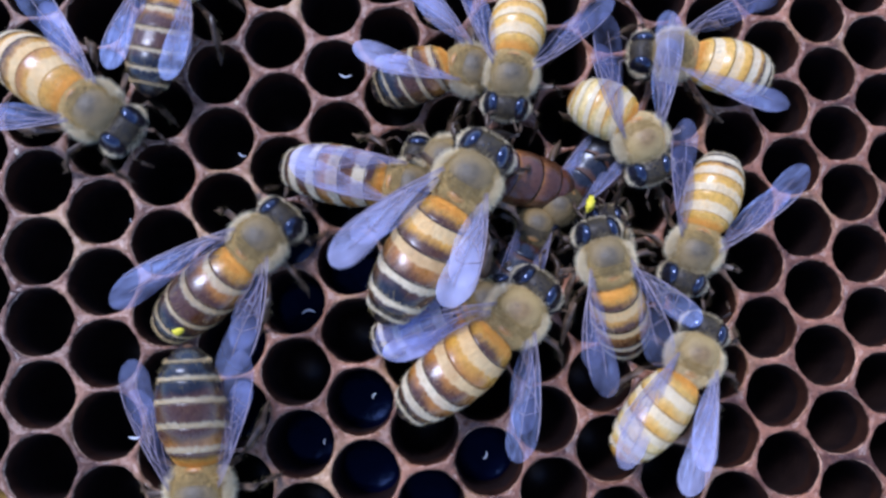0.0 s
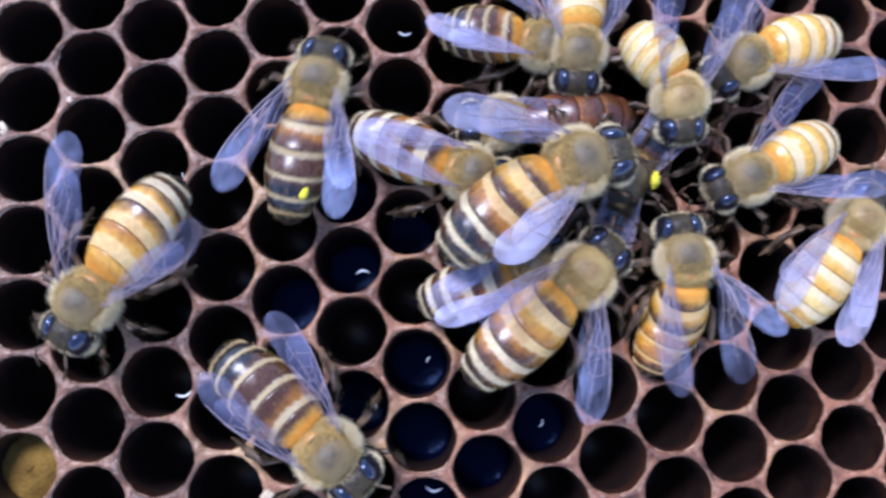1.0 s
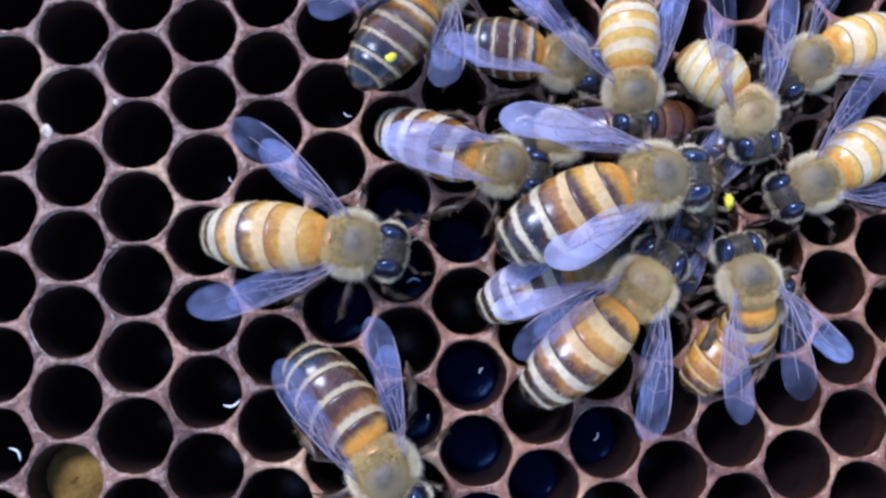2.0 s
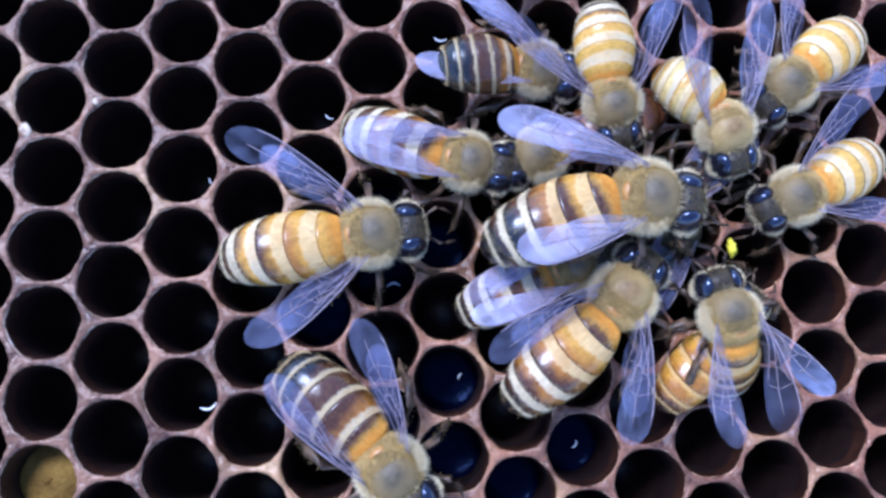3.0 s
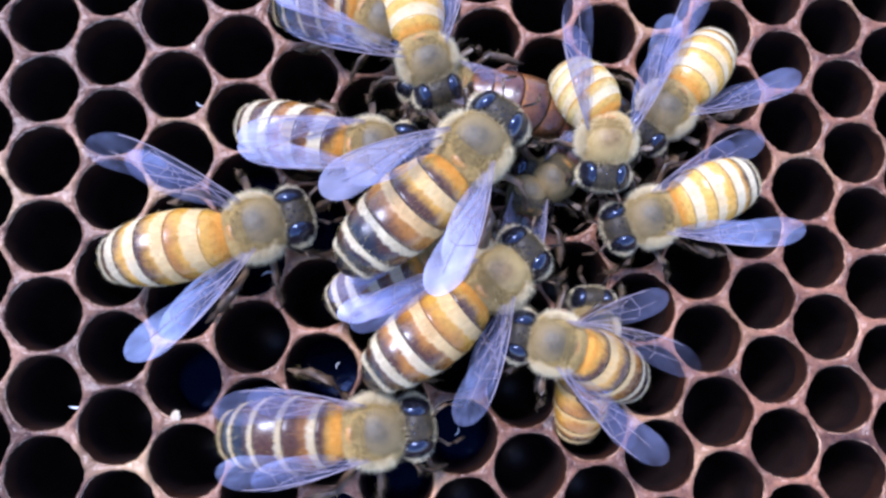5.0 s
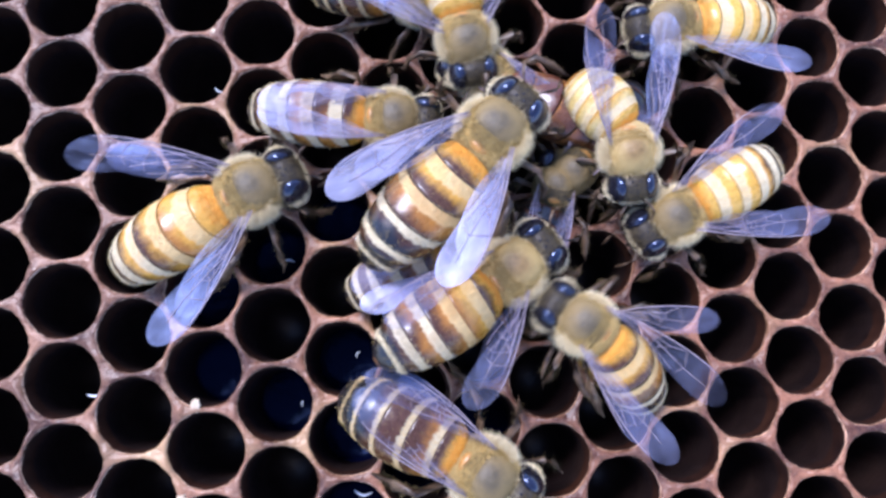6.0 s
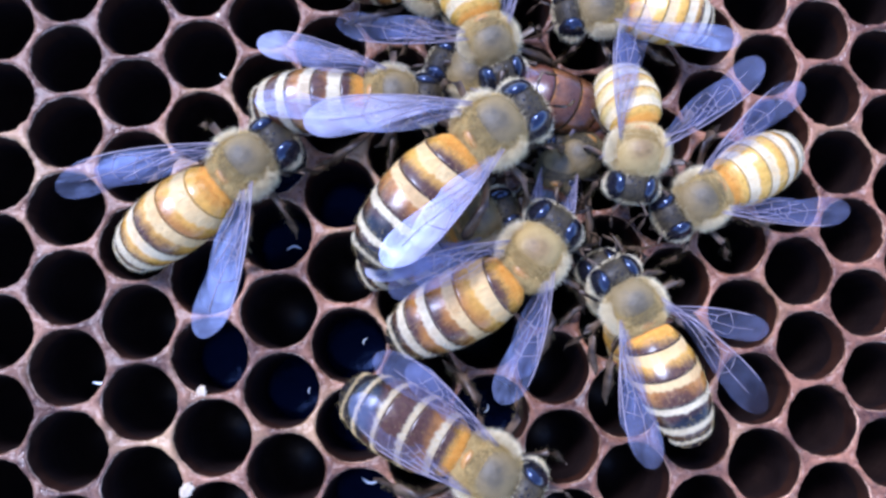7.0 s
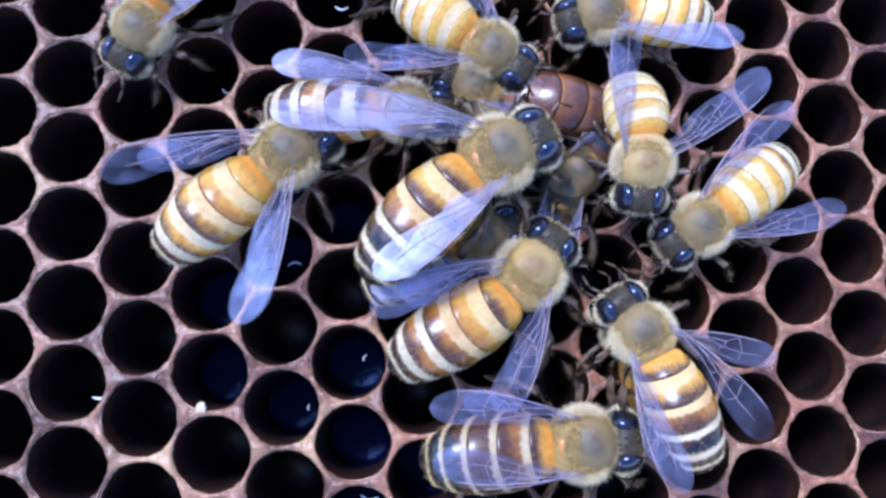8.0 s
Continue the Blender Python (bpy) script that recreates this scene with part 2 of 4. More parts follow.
def membrane(name, sheen, thin, dense):
    """A wing's skin. sheen: share of pale diffuse painted for the sky's sheen; thin, dense: how much it covers."""
    m = bpy.data.materials.new(name)
    m.use_nodes = True
    t = m.node_tree
    for n in list(t.nodes):
        t.nodes.remove(n)
    out = t.nodes.new("ShaderNodeOutputMaterial")
    clear = t.nodes.new("ShaderNodeBsdfTransparent")
    clear.inputs[0].default_value = (0.88, 0.88, 0.95, 1)
    gloss = t.nodes.new("ShaderNodeBsdfGlossy")
    # blue of the reflected sky is put into the gloss colour
    gloss.inputs["Color"].default_value = (0.33, 0.46, 0.86, 1)
    haze = t.nodes.new("ShaderNodeBsdfDiffuse")
    haze.inputs[0].default_value = (0.84, 0.74, 0.82, 1)
    co = t.nodes.new("ShaderNodeTexCoord")
    info = t.nodes.new("ShaderNodeObjectInfo")
    shift = t.nodes.new("ShaderNodeVectorMath")
    t.links.new(co.outputs["Object"], shift.inputs[0])
    t.links.new(info.outputs["Random"], shift.inputs[1])
    grain = t.nodes.new("ShaderNodeMapping")
    grain.inputs["Scale"].default_value = (0.30, 1.0, 1.0)
    t.links.new(shift.outputs[0], grain.inputs["Vector"])
    noi = t.nodes.new("ShaderNodeTexNoise")
    noi.inputs["Scale"].default_value = 620
    noi.inputs["Detail"].default_value = 5
    t.links.new(grain.outputs[0], noi.inputs["Vector"])
    wide = t.nodes.new("ShaderNodeTexNoise")
    wide.inputs["Scale"].default_value = 330
    wide.inputs["Detail"].default_value = 2
    t.links.new(shift.outputs[0], wide.inputs["Vector"])
    bp = t.nodes.new("ShaderNodeBump")
    bp.inputs["Strength"].default_value = 0.8
    bp.inputs["Distance"].default_value = 0.00030
    t.links.new(noi.outputs[0], bp.inputs["Height"])
    buckle = t.nodes.new("ShaderNodeBump")
    buckle.inputs["Strength"].default_value = 0.7
    buckle.inputs["Distance"].default_value = 0.0003
    t.links.new(wide.outputs[0], buckle.inputs["Height"])
    t.links.new(bp.outputs[0], buckle.inputs["Normal"])
    t.links.new(buckle.outputs[0], gloss.inputs["Normal"])
    r = t.nodes.new("ShaderNodeMapRange")
    t.links.new(noi.outputs[0], r.inputs[0])
    r.inputs[3].default_value, r.inputs[4].default_value = 0.34, 0.54
    t.links.new(r.outputs[0], gloss.inputs["Roughness"])
    solid = t.nodes.new("ShaderNodeMixShader")
    solid.inputs[0].default_value = sheen
    t.links.new(gloss.outputs[0], solid.inputs[1])
    t.links.new(haze.outputs[0], solid.inputs[2])
    mix = t.nodes.new("ShaderNodeMixShader")
    thick = t.nodes.new("ShaderNodeMapRange")
    both = t.nodes.new("ShaderNodeMath")
    t.links.new(wide.outputs[0], both.inputs[0])
    t.links.new(noi.outputs[0], both.inputs[1])
    t.links.new(both.outputs[0], thick.inputs[0])
    thick.inputs[1].default_value, thick.inputs[2].default_value = 0.76, 1.24
    thick.inputs[3].default_value, thick.inputs[4].default_value = thin, dense
    along = t.nodes.new("ShaderNodeAttribute")
    along.attribute_name = "along"
    tip = t.nodes.new("ShaderNodeMapRange")
    t.links.new(along.outputs["Fac"], tip.inputs[0])
    tip.inputs[1].default_value, tip.inputs[2].default_value = 0.25, 0.80
    tip.inputs[3].default_value, tip.inputs[4].default_value = 0.45, 1.15
    each = t.nodes.new("ShaderNodeMapRange")
    t.links.new(info.outputs["Random"], each.inputs[0])
    each.inputs[3].default_value, each.inputs[4].default_value = 0.65, 1.4
    last = thick.outputs[0]
    for factor in (each.outputs[0], tip.outputs[0]):
        by = t.nodes.new("ShaderNodeMath")
        by.operation = "MULTIPLY"
        t.links.new(last, by.inputs[0])
        t.links.new(factor, by.inputs[1])
        last = by.outputs[0]
    t.links.new(last, mix.inputs[0])
    t.links.new(clear.outputs[0], mix.inputs[1])
    t.links.new(solid.outputs[0], mix.inputs[2])
    t.links.new(mix.outputs[0], out.inputs[0])
    return m


WING = membrane("clear_wing", 0.36, 0.03, 0.175)
# lit copy of WING: the sky's pale sheen is painted in as diffuse
WING_SKYLIT = membrane("skylit_wing", 0.60, 0.12, 0.42)


# ---- mesh helpers ----
def mesh_of(name, verts, faces, mats, slots=None, smooth=True):
    me = bpy.data.meshes.new(name)
    me.from_pydata(verts, [], faces)
    for m in mats:
        me.materials.append(m)
    if slots is not None:
        me.polygons.foreach_set("material_index", slots)
    me.polygons.foreach_set("use_smooth", [smooth] * len(faces))
    me.update()
    return me


def graded(me, **values):
    """Gives a mesh a number at each vertex, under a name that its material reads."""
    for key, numbers in values.items():
        me.attributes.new(key, "FLOAT", "POINT").data.foreach_set("value", numbers)
    return me


def part(name, me, parent, label="", kind=""):
    ob = new(name, me)
    ob.parent = parent
    return tagged(ob, label, kind=kind)


def loft(rings, caps=True):
    """Quads between closed rings of equal length; returns verts, faces."""
    n = len(rings[0])
    v = [p for r in rings for p in r]
    f = []
    for k in range(len(rings) - 1):
        for i in range(n):
            j = (i + 1) % n
            f.append((k * n + i, k * n + j, (k + 1) * n + j, (k + 1) * n + i))
    if caps:
        f.append(tuple(range(n - 1, -1, -1)))
        f.append(tuple(range((len(rings) - 1) * n, len(rings) * n)))
    return v, f


def tube(points, radii, n=7):
    rings = []
    for k, p in enumerate(points):
        p = Vector(p)
        a = Vector(points[max(k - 1, 0)])
        b = Vector(points[min(k + 1, len(points) - 1)])
        d = (b - a).normalized()
        u = d.orthogonal().normalized()
        w = d.cross(u)
        rings.append([tuple(p + radii[k] * (math.cos(2 * math.pi * i / n) * u + math.sin(2 * math.pi * i / n) * w)) for i in range(n)])
    return loft(rings)


def join(pieces):
    v, f, s = [], [], []
    for k, (pv, pf) in enumerate(pieces):
        o = len(v)
        v += pv
        f += [tuple(i + o for i in q) for q in pf]
        s += [k] * len(pf)
    return v, f, s


def blob(c, r, shape=None, nu=20, nv=12):
    """An ellipsoid with its pole along x, its surface moved by shape(unit) -> factor."""
    rings = []
    for a in range(nv + 1):
        th = math.pi * min(max(a / nv, 0.012), 0.988)
        ring = []
        for i in range(nu):
            ph = 2 * math.pi * i / nu
            u = Vector((math.cos(th), math.sin(th) * math.cos(ph), math.sin(th) * math.sin(ph)))
            k = shape(u) if shape else 1
            ring.append((c[0] + r[0] * u.x * k, c[1] + r[1] * u.y * k, c[2] + r[2] * u.z * k))
        rings.append(ring)
    v, f = loft(rings)
    return v, [q[::-1] for q in f]


def mm(v):
    return [(x * MM, y * MM, z * MM) for x, y, z in v]


# ---- comb ----
PITCH = 5.0
BEND = [0.094, 0.041, -0.025, 0.001, -0.542, 0.021, -0.325, -0.681, 0.059, -0.311]


def centre(i, j):
    """The middle of a cell in mm: a hexagonal net, bent to fit the camera's view, with slight random jitter."""
    x, y = i * PITCH * math.sqrt(3) / 2, (j + 0.5 * i) * PITCH
    u, v = (x - 25) / 20, (y + 18) / 20
    t = (u, v, u * u, u * v, v * v)
    dx = sum(BEND[2 * k] * t[k] for k in range(5))
    dy = sum(BEND[2 * k + 1] * t[k] for k in range(5))
    n = noise.noise_vector(Vector((i * 7.31, j * 5.17, 3.3)))
    return Vector((x + dx + 0.22 * n.x, y + dy + 0.22 * n.y, 0.0))


RING = [(1, 0), (0, 1), (-1, 1), (-1, 0), (0, -1), (1, -1)]
SEG = 54


def cell_mesh(i, j):
    c = centre(i, j)
    near = [centre(i + a, j + b) for a, b in RING]
    corners = [(c + near[k] + near[(k + 1) % 6]) / 3 for k in range(6)]
    per = SEG // 6
    rnd = random.Random(i * 1009 + j * 9176)
    outer = []
    for k in range(6):
        for s in range(per):
            outer.append(corners[k].lerp(corners[(k + 1) % 6], s / per))
    size = min((corners[k] - corners[(k + 3) % 6]).length for k in range(6)) / 2 * 0.866
    hole = size * rnd.uniform(0.935, 0.965)
    mid = sum(corners, Vector()) / 6
    wob = [rnd.uniform(-1, 1) for _ in range(4)]
    rings = []
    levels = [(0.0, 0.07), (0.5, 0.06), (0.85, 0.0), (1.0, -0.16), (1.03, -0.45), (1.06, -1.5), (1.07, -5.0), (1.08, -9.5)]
    for f, z in levels:
        ring = []
        for o in outer:
            d = o - mid
            a = math.atan2(d.y, d.x)
            r = hole * (1 + 0.018 * wob[0] * math.cos(2 * a + 3 * wob[1]) + 0.014 * wob[2] * math.sin(3 * a + 3 * wob[3]))
            r *= 1 + 0.024 * noise.noise(Vector((o.x * 3.3, o.y * 3.3, 1.7))) + 0.020 * noise.noise(Vector((o.x * 9.1, o.y * 9.1, 4.2)))
            r = min(r * 0.90 + 0.10 * d.length * 0.93, d.length * 0.955)
            inner = mid + d.normalized() * r
            p = o.lerp(inner, min(f, 1))
            if f > 1:
                p = mid + (inner - mid) * (2 - f)
            q = noise.noise(Vector((p.x * 1.3, p.y * 1.3, 0.4)))
            q2 = noise.noise(Vector((p.x * 4.1, p.y * 4.1, 7.4)))
            ring.append((p.x, p.y, z + (0.22 * q + 0.10 * q2 if f < 1.05 else 0)))
        rings.append(ring)
    v, f = loft(rings, caps=False)
    n = len(outer)
    v.append((mid.x, mid.y, -10.8))
    base = (len(levels) - 1) * n
    for k in range(n):
        f.append((base + k, base + (k + 1) % n, len(v) - 1))
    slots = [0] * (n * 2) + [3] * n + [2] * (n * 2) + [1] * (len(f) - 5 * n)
    return v, f, slots, mid, hole


comb = tagged(new("comb"), "old brown wax honeycomb with open empty cells", "honeycomb", kind="structure")
CELLS = {}
rest = [[], [], []]
for i in range(-6, 23):
    for j in range(-30, 14):
        c = centre(i, j)
        if not (-24 < c.x < 79 and -46 < c.y < 28):
            continue
        v, f, s, mid, hole = cell_mesh(i, j)
        if -15 < c.x < 70 and -37 < c.y < 19:
            CELLS[i, j] = (mid, hole, (v, f, s))
        else:
            o = len(rest[0])
            rest[0] += v
            rest[1] += [tuple(k + o for k in q) for q in f]
            rest[2] += s

# ---- the bees ----
CACHE = {}
SIZES = {"m": 1.080, "l": 1.027, "r": 0.900, "top": 0.900, "tl": 0.900, "tr": 0.900, "far": 0.900, "right": 0.900, "lr": 0.915, "spot": 0.972, "bl": 1.044, "gold": 1.032, "up": 0.942, "brown": 0.931, "under": 0.850, "urr": 0.800, "pit": 0.750, "deep": 0.780, "queen": 0.893, "visit": 0.900, "late": 0.900}
LONG = {"m": 1.06, "l": 1.06, "gold": 1.02, "r": 1.02, "top": 0.78, "tl": 0.82, "right": 0.82, "far": 0.82, "tr": 0.66, "bl": 0.98, "brown": 1.02, "spot": 1.06, "lr": 0.98}
SPAN = {"urr": 0.50, "m": 0.93, "l": 0.88, "gold": 0.98, "r": 0.98, "top": 0.93, "tl": 0.90, "right": 0.93, "far": 0.90, "tr": 0.98, "bl": 0.88, "brown": 0.88, "spot": 1.03, "lr": 0.98}
LIFTS = {"m": 2.80, "l": 0.40, "r": 1.50, "top": 1.00, "tl": 0.00, "tr": 1.20, "far": 0.00, "right": 0.00, "lr": 0.00, "spot": 0.00, "bl": 0.00, "gold": 0.00, "up": 0.00, "brown": 0.00, "under": -0.30, "urr": -0.90, "pit": -0.60, "deep": -0.60, "queen": -0.30, "visit": 0.00, "late": 0.00}


def cached(key, make):
    if key not in CACHE:
        CACHE[key] = make()
    return CACHE[key]


def hairs(surface, count, length, mat, seed, width=0.045, lean=0.5, grow=None, back=0.35):
    """Fine tapered hairs on a surface: surface(rnd) -> point, normal, in mm."""
    rnd = random.Random(seed)
    v, f = [], []
    for _ in range(count):
        p, n = surface(rnd)
        n = n.normalized()
        bend = Vector((rnd.uniform(-1, 1), rnd.uniform(-1, 1), rnd.uniform(-1, 1))) * lean + Vector((-back, 0, 0))
        side = n.cross(Vector((rnd.uniform(-1, 1), rnd.uniform(-1, 1), rnd.uniform(-1, 1)))).normalized() * width
        h = length * rnd.uniform(0.6, 1.2) * (1 if grow is None else grow(p))
        tip = p + (n + bend).normalized() * h
        k = len(v)
        v += [tuple(p - side), tuple(p + side), tuple(tip)]
        f.append((k, k + 1, k + 2))
    return mesh_of("fur", mm(v), f, [mat])


def thorax_shape(u):
    k = 1 + 0.05 * math.cos(3 * u.x) * max(u.z, 0) + 0.075 * (2 * u.x * u.y) ** 2
    if u.z > 0.2 and u.x < -0.35:
        k -= 0.10 * math.exp(-((u.x + 0.45) / 0.10) ** 2)
    return k


def make_thorax(mat):
    v, f = blob((0, 0, 3.1), (1.95, 1.78, 1.65), thorax_shape, 24, 16)
    return mesh_of("thorax", mm(v), f, [mat])


def make_shield(mat):
    v, f = blob((0.24, 0, 3.12), (1.80, 1.70, 1.75), thorax_shape, 28, 18)
    return graded(mesh_of("shield", mm(v), f, [mat]), rim=[math.hypot((x - 0.24) / 1.72, y / 1.64) for x, y, z in v])


def make_scutellum():
    v, f = blob((-1.22, 0, 3.98), (0.34, 0.70, 0.42), None, 16, 10)
    return mesh_of("scutellum", mm(v), f, [CUT_GOLD])


def make_thorax_fur(mat):
    def surface(rnd):
        while True:
            u = Vector((rnd.gauss(0, 1), rnd.gauss(0, 1), rnd.gauss(0, 1))).normalized()
            far = math.hypot(u.x - 0.20, 1.05 * u.y) if u.z > 0 else 1
            if u.z > -0.6 and rnd.random() < min(max((far - 0.46) / 0.40, 0.03), 1):
                k = thorax_shape(u)
                return Vector((1.95 * u.x * k, 1.78 * u.y * k, 3.1 + 1.65 * u.z * k)), Vector((u.x / 2, u.y / 1.9, u.z / 1.7))
    return hairs(surface, 17000, 0.30, mat, 5, 0.011, 0.9, lambda p: min(1.0, 0.22 + 0.50 * (math.hypot(p.x - 0.1, p.y) / 1.45) ** 3) if p.z > 3.1 else 1.0, 0.75)


def make_shield_down(mat):
    """Very short hair that lies flat on the shield."""
    def surface(rnd):
        while True:
            x, y = rnd.uniform(-1.5, 1.5), rnd.uniform(-1.4, 1.4)
            r = (x / 1.93) ** 2 + (y / 1.77) ** 2
            if r < 0.45:
                return Vector((0.06 + x, y, 3.12 + 1.70 * math.sqrt(1 - r))), Vector((x / 3, y / 3, 1))
    return hairs(surface, 2200, 0.15, mat, 31, 0.012, 0.5, None, 1.1)


def make_tuft():
    """Pale hair on the collar, under the wing bases and round the rear of the thorax."""
    def surface(rnd):
        while True:
            u = Vector((rnd.gauss(0, 1), rnd.gauss(0, 1), rnd.gauss(0, 0.7))).normalized()
            pad = math.exp(-((u.x - 0.15) / 0.45) ** 2 - ((abs(u.y) - 0.88) / 0.16) ** 2) + 0.10 * math.exp(-((u.x - 0.92) ** 2) / 0.02)
            if -0.35 < u.z < 0.52 and rnd.random() < pad:
                return Vector((1.95 * u.x, 1.78 * u.y, 3.1 + 1.65 * u.z)), Vector((u.x, u.y, u.z + 0.15))
    return hairs(surface, 5200, 0.66, FUR_PALE, 23, 0.013, 0.6, None, 0.5)


def make_head():
    def shape(u):
        return 1 - 0.16 * max(-u.z, 0) * abs(u.y) + 0.05 * max(u.x, 0)
    v, f = blob((2.45, 0, 2.55), (1.02, 1.74, 1.42), shape, 24, 14)
    return mesh_of("head", mm(v), f, [BODY])


def make_head_fur():
    """Grey-tan hair on the crown between the eyes, and a pale fringe behind them and on the face."""
    def surface(rnd):
        while True:
            u = Vector((rnd.gauss(0, 1), rnd.gauss(0, 0.8), rnd.gauss(0, 1))).normalized()
            if u.z > -0.5 and (abs(u.y) < 0.42 or u.x < -0.62 or (u.x > 0.6 and abs(u.y) < 0.75)):
                return Vector((2.45 + 1.02 * u.x, 1.74 * u.y, 2.55 + 1.42 * u.z)), u
    return hairs(surface, 2400, 0.30, DOWN, 9, 0.012, 0.7, None, 0.1)


def make_fringe():
    """Pale hair that rims the head behind the eyes and along the cheeks."""
    def surface(rnd):
        while True:
            u = Vector((rnd.gauss(0, 1), rnd.gauss(0, 1), rnd.gauss(0, 0.35))).normalized()
            if -0.45 < u.z < 0.30 and (abs(u.y) > 0.55 or u.x > 0.2):
                return Vector((2.45 + 1.06 * u.x, 1.84 * u.y, 2.60 + 1.42 * u.z)), u
    return hairs(surface, 1500, 0.34, FUR_PALE, 13, 0.013, 0.6, None, 0.2)


def make_eye(s):
    v, f = blob((0, 0, 0), (1.02, 0.66, 1.32), lambda u: 1 - 0.10 * max(-u.y * s, 0), 20, 14)
    lean = Matrix.Rotation(s * 0.22, 3, "X") @ Matrix.Rotation(-s * 0.16, 3, "Z")
    v = [tuple(Vector((2.46, s * 1.14, 2.74)) + lean @ Vector(p)) for p in v]
    return mesh_of("eye", mm(v), f, [EYE])


def make_ocelli():
    pieces = [blob((x, y, z), (0.08, 0.08, 0.06), None, 8, 6) for x, y, z in ((2.62, 0, 3.97), (2.36, 0.24, 3.95), (2.36, -0.24, 3.95))]
    v, f, _ = join(pieces)
    return mesh_of("ocelli", mm(v), f, [EYE])


def make_antenna(s):
    v, f = tube([(3.35, s * 0.35, 2.9), (3.85, s * 0.85, 3.15), (4.3, s * 1.15, 3.05), (4.75, s * 1.10, 2.45), (5.3, s * 0.90, 1.7)], [0.10, 0.085, 0.10, 0.11, 0.09], 7)
    return mesh_of("antenna", mm(v), f, [LEG])


def make_mouth():
    v, f = tube([(3.1, 0, 1.8), (3.4, 0, 1.3), (3.5, 0, 0.6)], [0.38, 0.28, 0.12], 8)
    return mesh_of("mouthparts", mm(v), f, [LEG])


LENGTH = 8.1


def girth(s):
    pts = [(0, 1.05), (0.05, 1.58), (0.14, 2.02), (0.30, 2.36), (0.48, 2.40), (0.64, 2.24), (0.78, 1.93), (0.88, 1.52), (0.96, 0.95), (1.0, 0.35)]
    for (a, p), (b, q) in zip(pts, pts[1:]):
        if s <= b:
            k = (s - a) / (b - a)
            k = k * k * (3 - 2 * k) * 0.5 + k * 0.5
            return 0.94 * (p + (q - p) * k)
    return 0.15


def spine(s):
    return Vector((-LENGTH * s, 0, -0.15 + 0.25 * math.sin(math.pi * s) - 0.75 * s * s))


def ring_at(s, k, n=22):
    c, g = spine(s), girth(s) * k
    out = []
    for i in range(n):
        a = 2 * math.pi * i / n
        out.append((c.x - 0.46 * g * max(math.sin(a), -0.3) * min(1.0, 6 * s * (1.02 - s)), c.y + g * math.cos(a), c.z + 0.80 * g * math.sin(a)))
    return out


def make_abdomen(mat, stretch):
    v, f = loft([ring_at(s / 14, 0.93) for s in range(15)])
    return mesh_of("abdomen", mm([(x * stretch, y, z) for x, y, z in v]), [q[::-1] for q in f], [mat])


EDGES = [0.0, 0.115, 0.31, 0.52, 0.70, 0.86, 0.995]


def make_tergite(k, front, rear, band, wide, stretch):
    """One overlapping plate of the abdomen."""
    a, b = EDGES[k], min(EDGES[k + 1] + 0.03, 1.0)
    m, n = 9, 40
    rings, us, sides = [], [], []
    for q in range(m + 2):
        u = min(q / m, 1.0)
        rings.append(ring_at(a + (b - a) * u, 0.982 + 0.020 * u if q <= m else 0.955, n))
        us += [u] * n
        sides += [abs(math.cos(2 * math.pi * i / n)) for i in range(n)]
    v, f = loft(rings, caps=False)
    skin = cached(("plate", front, rear, band, wide), lambda: plate(front, rear, band, wide))
    me = mesh_of("tergite", mm([(x * stretch, y, z) for x, y, z in v]), [q[::-1] for q in f], [skin])
    return graded(me, along=us, flank=sides)


def make_band_fur(mat, wide, stretch, plates, count=2200, length=0.17):
    def surface(rnd):
        k = rnd.randint(*plates)
        a, b = EDGES[k], EDGES[k + 1]
        s = a + (b - a) * (rnd.uniform(0.03, wide) if k else rnd.uniform(0, 0.75))
        ph = rnd.uniform(-0.15, math.pi + 0.15)
        c, g = spine(s), girth(s) * 0.985
        p = Vector(((c.x - 0.46 * g * max(math.sin(ph), -0.3) * min(1.0, 6 * s * (1.02 - s))) * stretch, g * math.cos(ph), c.z + 0.8 * g * math.sin(ph)))
        return p, Vector((-0.9, math.cos(ph) * 0.55, math.sin(ph) * 0.55))
    return hairs(surface, count, length, mat, 17, 0.012, 0.30)


def make_pile():
    """Sparse fine hair all over the abdomen, lying back."""
    def surface(rnd):
        s, ph = rnd.uniform(0.08, 0.97), rnd.uniform(-0.2, math.pi + 0.2)
        c, g = spine(s), girth(s) * 0.99
        p = Vector((c.x - 0.46 * g * max(math.sin(ph), -0.3) * min(1.0, 6 * s * (1.02 - s)), g * math.cos(ph), c.z + 0.8 * g * math.sin(ph)))
        return p, Vector((-0.8, math.cos(ph) * 0.6, math.sin(ph) * 0.6))
    return hairs(surface, 800, 0.26, FUR, 41, 0.007, 0.4)


